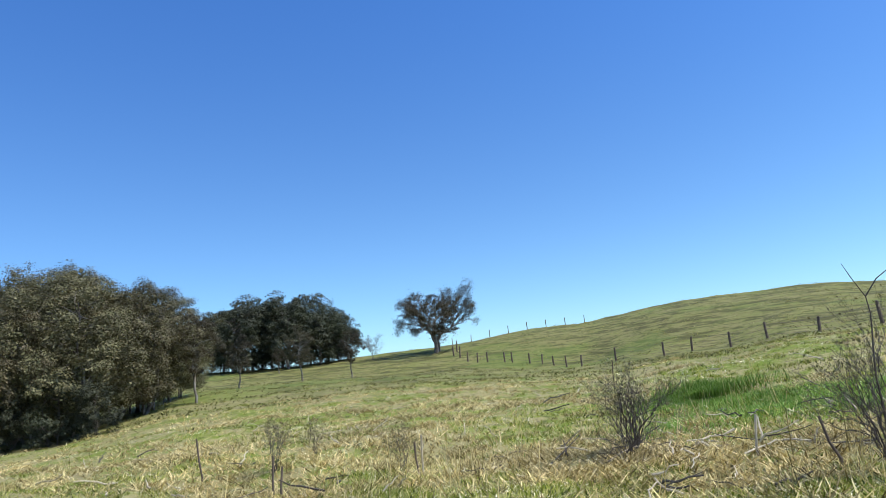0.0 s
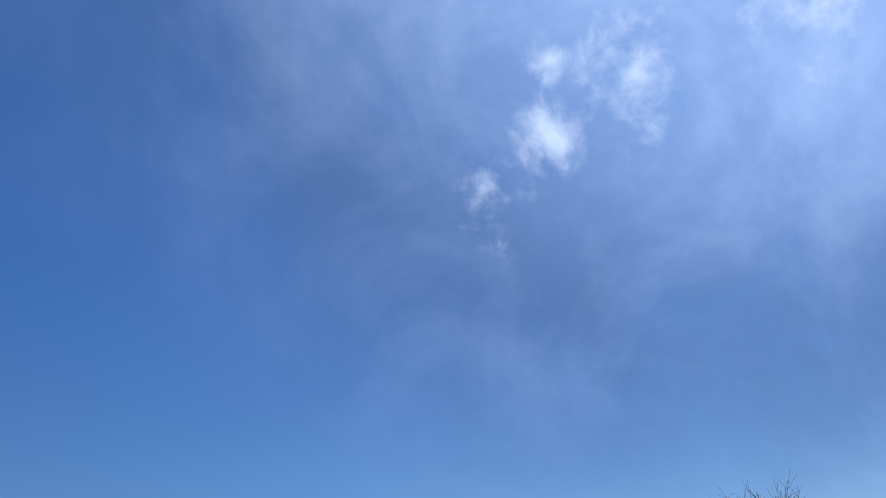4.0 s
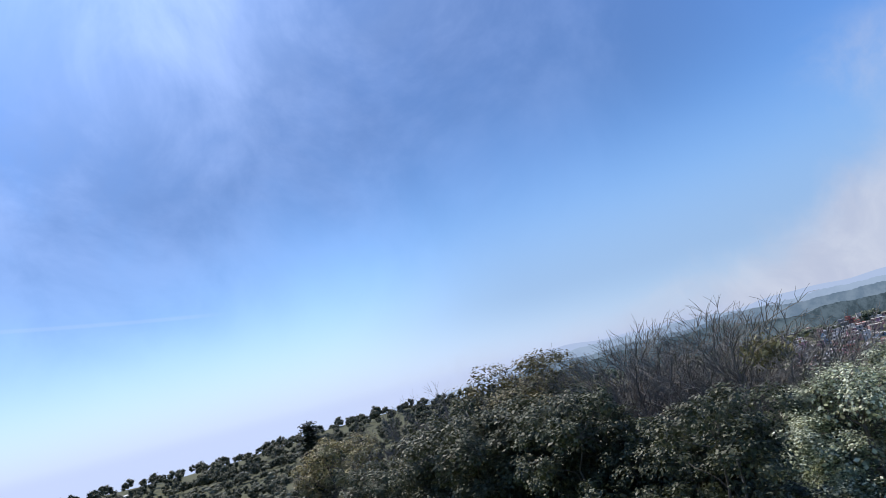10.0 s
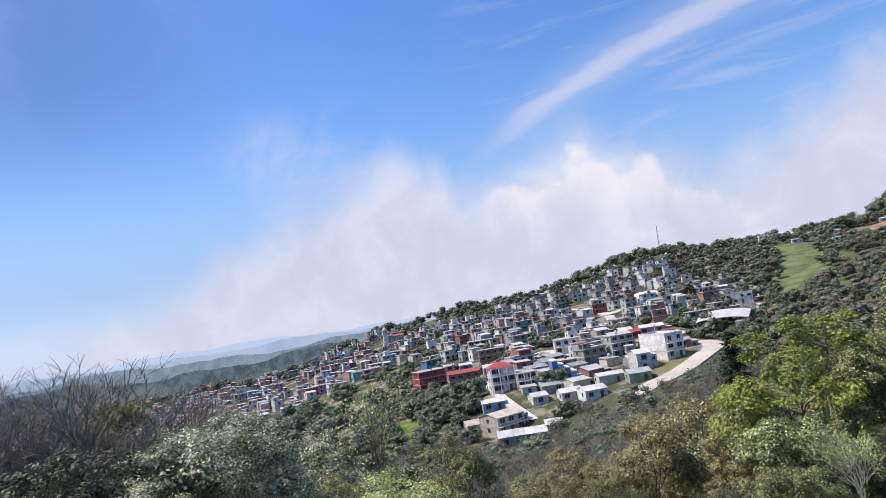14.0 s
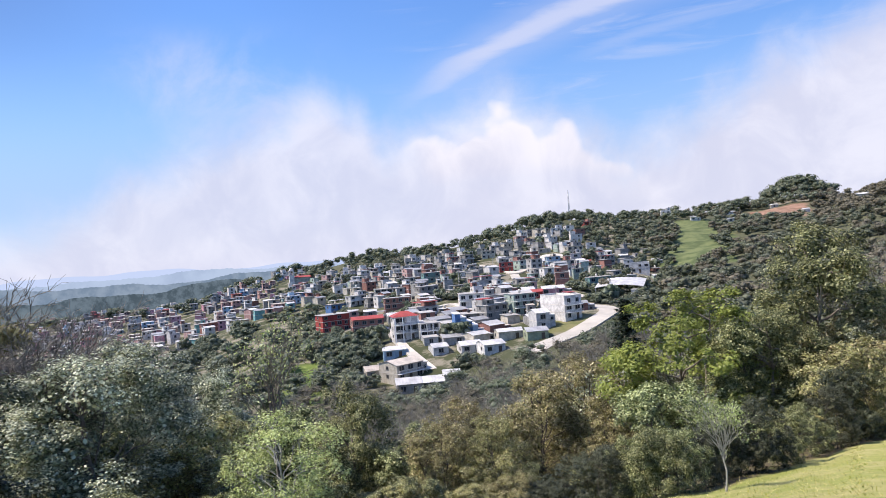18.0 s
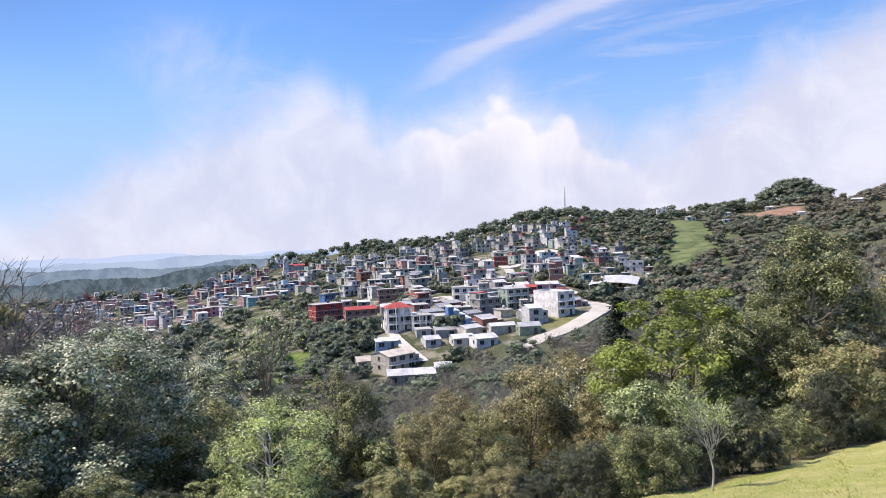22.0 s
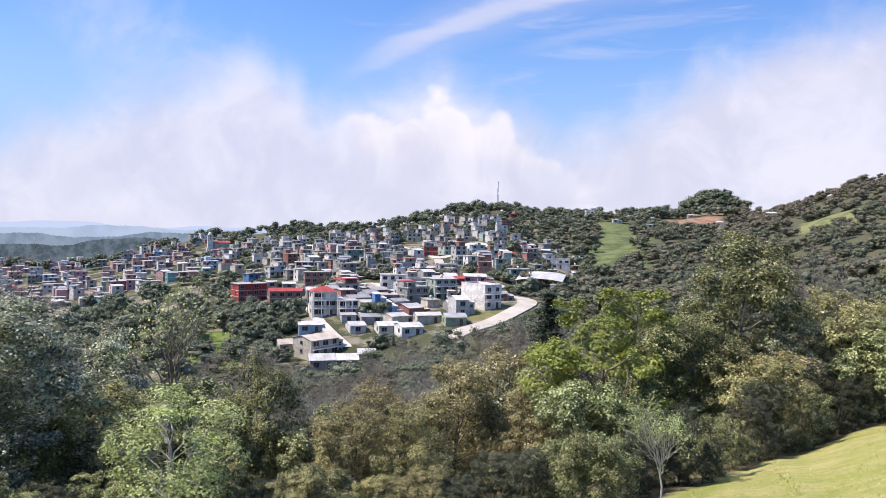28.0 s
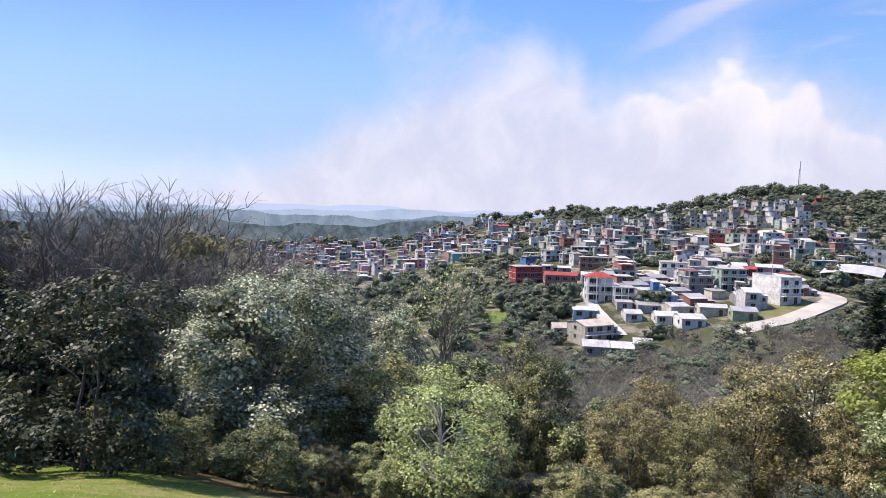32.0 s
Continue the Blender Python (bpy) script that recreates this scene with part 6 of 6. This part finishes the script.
def fences():
    row = ((169.7, 80), (170.5, 79), (171.3, 78), (172.7, 76), (173.3, 75), (174.7, 74), (175.7, 73), (176.6, 71), (177.6, 69), (178.8, 66), (181.5, 62), (185.2, 58),
           (187.3, 57), (190.1, 54), (192.7, 50), (196.2, 46), (200.1, 40), (204.6, 34), (210.3, 28.5), (215.8, 26), (222.4, 26), (230.4, 26), (240, 27))
    tops = [post(*polar(b, r), 1.3 if r < 36 else 1.1, .09, .05, WOOD_POST) for b, r in row]
    wire("fence_wire", tops, (.12, .45, .8))
    ridge = [polar(168.6 + 1.55 * k, 105 + (k % 2)) for k in range(8)]
    tops = [post(x, y, 1.1, .06, .04, WOOD_POST, "thin fence post on the skyline", group="fence posts along the skyline") for x, y in ridge]
    for b, r in ((168.6, 88), (169.1, 84), (168.9, 92)):
        post(*polar(b, r), 1.4, .1, .06, WOOD_POST)
    low = [post(*polar(b, r), .95, .055, .1, WOOD_POST, "leaning wooden fence post in the pasture", group="fence posts below the hill") for b, r in ((-59.2, 20.5), (-56.3, 21.5), (-53.7, 22), (-51.2, 22.5), (-48.4, 23))]
    wire("fence_wire", low, (.15, .5))


fences()


# ---- weeds, shrubs and dead wood in the near pasture ----
def thorn_shrub(bearing, r, height, seed, label, spread=1.0, leaves=True, thick=.013, first=7, up=.55):
    w, tips = branching(seed, height, height * .5 * spread, .12, 4, thick, first=first, up=up)
    x, y = polar(bearing, r)
    ob = tagged(new("thorny_shrub"), label, "shrub")
    ob.location = (x, y, level(x, y) - .02)
    part("branchwork", w.mesh("branchwork", TWIG, True), ob)
    rng = np.random.default_rng(seed)
    if leaves:
        pick = tips[rng.uniform(0, 1, len(tips)) < .4]
        c = Heap()
        c.put(*leaves_at(rng, pick, rng.normal(0, .5, pick.shape), .022))
        part("leaves", c.mesh("leaves", LEAF_OCHRE), ob)
    return ob


def near_plants():
    shrub = thorn_shrub(-160.7, 8.1, 1.75, 301, "thin leafless thorny shrub with one forked tall shoot", 1.1, thick=.016, first=8)
    shrub.scale = (.86, .86, .86)
    v, q = tube(np.array([(0, 0, .2), (.05, .03, 1.2), (-.03, .02, 1.9), (-.02, 0, 2.1)]), [.014, .011, .008, .007], 5)
    part("shoot", mesh_of("shoot", v, q, TWIG), shrub)
    for tip in ((-.34, .05, 2.42), (.2, .1, 2.5)):
        v, q = tube(np.array([(-.02, 0, 2.1), (np.array(tip) + [-.02, 0, 2.1]) / 2 + [.02, 0, .03], tip]), [.007, .006, .004], 4)
        part("shoot", mesh_of("shoot", v, q, TWIG), shrub)
    thorn_shrub(-178.0, 10.3, 1.15, 302, "low dense leafless shrub on a mat of dead twigs", 1.1, thick=.02, first=15, up=.3)
    thorn_shrub(-178.6, 10.0, .7, 303, "low dense leafless shrub on a mat of dead twigs", 2.8, False, .02, 12, -.3)
    thorn_shrub(153.8, 13.5, .95, 304, "pale dry feathery weed")
    thorn_shrub(157.0, 15.0, .7, 305, "pale dry feathery weed")
    thorn_shrub(-160.2, 7.9, .8, 306, "low thorny shrub of dead stems", 1.8, False, .02, 9)
    thorn_shrub(-157.5, 22, .8, 307, "low dark weed in the pasture", 1.8)
    thorn_shrub(163.8, 12.0, .75, 309, "dry grey weed beside a leaning stake", 1.2)
    # stakes
    for b, r, h, lean, mat in ((153.6, 10.6, .6, .05, WOOD_POST), (154.2, 10.5, .45, .08, WOOD_POST), (165.3, 11.6, .62, .2, PALE_POST), (164.9, 11.7, .5, .05, WOOD_POST),
                               (-169.3, 9.6, .5, .12, PALE_POST), (-164.0, 8.6, .55, .25, WOOD_POST), (148.5, 14, .8, .1, WOOD_POST), (-178.9, 21, .75, .1, WOOD_POST)):
        post(*polar(b, r), h, .017, lean, mat, "thin dead stake standing in the grass", "stake", "stakes in the near pasture")
    # fallen sticks
    rnd = random.Random(44)
    for k in range(170):
        b, r = rnd.uniform(134, 232), rnd.uniform(7.5, 24)
        if rnd.random() < .35:
            b, r = rnd.uniform(176, 205), rnd.uniform(8, 14)
        x, y = polar(b, r)
        n, length, a = 5, rnd.uniform(.2, .85), rnd.uniform(0, 6.28)
        t = np.linspace(-.5, .5, n) * length
        px, py = x + t * math.cos(a), y + t * math.sin(a)
        lift = rnd.uniform(0, .25) * (t / length + .5)
        pts = np.column_stack([px - x, py - y, ground(px, py) + .03 + lift]) + np.random.default_rng(k).normal(0, .02, (n, 3))
        v, q = tube(pts, np.linspace(1, .5, n) * rnd.uniform(.008, .02), 5)
        ob = tagged(new("stick", mesh_of("stick", v, q, PALE_POST if rnd.random() < .7 else TWIG)), "bleached dead stick lying in the grass", "stick", "dead sticks in the pasture")
        ob.location = (x, y, 0)


near_plants()


def blades(name, label, mat, x, y, seed, high, wide, lean=.5):
    """Grass blades standing at places on the ground, as one body."""
    rng = np.random.default_rng(seed)
    n = len(x)
    z = ground(x, y)
    h = high * rng.uniform(.45, 1.3, n)
    a, b = rng.uniform(0, 6.28, n), rng.uniform(0, 6.28, n)
    bend = lean * h * rng.uniform(.2, 1.3, n)
    foot = np.column_stack([x, y, z - .02])
    side = np.column_stack([np.cos(a), np.sin(a), 0 * a]) * (wide * rng.uniform(.6, 1.3, n))[:, None]
    tip = foot + np.column_stack([np.cos(b) * bend, np.sin(b) * bend, h])
    verts = np.stack([foot - side, foot + side, tip + side * .3, tip - side * .3], 1).reshape(-1, 3)
    quads = np.arange(4 * n).reshape(-1, 4)
    tagged(new(name, mesh_of(name, verts, quads, mat)), label, "grass", kind="stuff")


def clumped(seed, tufts, each, low, high, near_r, far_r, spread, power=1.0, keep=None):
    rng = np.random.default_rng(seed)
    b = np.radians(rng.uniform(low, high, tufts))
    r = near_r * (far_r / near_r) ** (rng.uniform(0, 1, tufts) ** power)
    cx, cy = r * np.sin(b), r * np.cos(b)
    if keep is not None:
        ok = keep(cx, cy)
        cx, cy = cx[ok], cy[ok]
    x = np.repeat(cx, each) + rng.normal(0, spread, len(cx) * each)
    y = np.repeat(cy, each) + rng.normal(0, spread, len(cy) * each)
    return x, y


def green_here(x, y):
    """Where the turf is green; elsewhere it has dried to straw."""
    r = np.hypot(x, y)
    lush = np.where((x < -.5) & (r > 11.5), .9, np.where(r < 8.5, .2, np.where(x < 0, .3, -.5))) + .8 * np.sin(x * 3.7 + 2 * y) * np.sin(y * 4.3 - x)
    return np.sin(x * .9 + 1.1 * np.sin(y * .7)) + np.sin(y * .8 + x * .33 + 1) + .7 * np.sin(x * 2.1 - y * 1.7) + lush > 0


def grasses():
    blades("grass", "tufts of green grass in the near pasture", GRASS, *clumped(1, 17000, 14, 128, 240, 5, 36, .08, keep=green_here), 1, .075, .012, 1.2)
    blades("dry_grass", "tufts of straw-coloured dry grass in the near pasture", STRAW, *clumped(2, 15000, 12, 128, 240, 5, 36, .12, keep=lambda x, y: ~green_here(x, y)), 2, .1, .016, 2.2)
    blades("dry_grass", "tall thin dry stalks in the near pasture", STRAW, *clumped(3, 300, 3, 128, 232, 7, 26, .12), 3, .55, .006, .35)
    blades("dead_stems", "bleached broken stems strewn over the near pasture", BLEACHED, *clumped(10, 5200, 7, 130, 238, 5.5, 30, .25), 10, .05, .011, 4.5)
    blades("dead_weeds", "brown heaps of dead stems in the near pasture", LITTER, *clumped(9, 560, 50, 130, 236, 6, 26, .22, keep=lambda x, y: ~green_here(x * 1.4, y * 1.3)), 9, .14, .012, 2.4)
    rng = np.random.default_rng(4)
    a, q = rng.uniform(0, 6.28, 9000), np.abs(rng.normal(0, .55, 9000))
    cx, cy = polar(186.8, 16.6)
    ux, uy = math.cos(radians(186.8)), -math.sin(radians(186.8))
    px, py = q * np.cos(a) * 1.35, q * np.sin(a) * 1.5
    blades("lush_grass", "dense dark green patch of lush grass", PATCH_GRASS, cx + px * ux + py * uy, cy + px * uy - py * ux, 4, .2, .01)
    a, q = rng.uniform(0, 6.28, 16000), np.sqrt(rng.uniform(0, 1, 16000)) * (1 + .35 * rng.normal(0, 1, 16000))
    cx, cy = polar(193.5, 13.6)
    px, py = q * np.cos(a) * 2.6, q * np.sin(a) * 1.9
    blades("lush_grass", "bright green turf beside the thorny shrub", PATCH_GRASS, cx + px * ux + py * uy, cy + px * uy - py * ux, 12, .09, .009, 1.0)
    blades("grass", "short bright turf of the slope towards the town", GRASS, *clumped(5, 17000, 9, -72, 52, 4, 34, .12), 5, .032, .006, 1.6)
    blades("dry_grass", "thin dry stalks on the slope towards the town", STRAW, *clumped(6, 7000, 6, -60, 52, 4, 34, .2), 6, .03, .005, 2.0)
    # tussocks that roughen the hill beyond the fence
    blades("hill_tussocks", "coarse olive tussocks over the hill", TUSSOCK, *clumped(7, 5200, 7, 140, 232, 33, 115, .3), 7, .1, .04, 1.6)
    blades("hill_tussocks", "coarse green tussocks over the hill", GRASS, *clumped(8, 1800, 7, 140, 232, 33, 115, .22), 8, .08, .025, 1.5)


grasses()
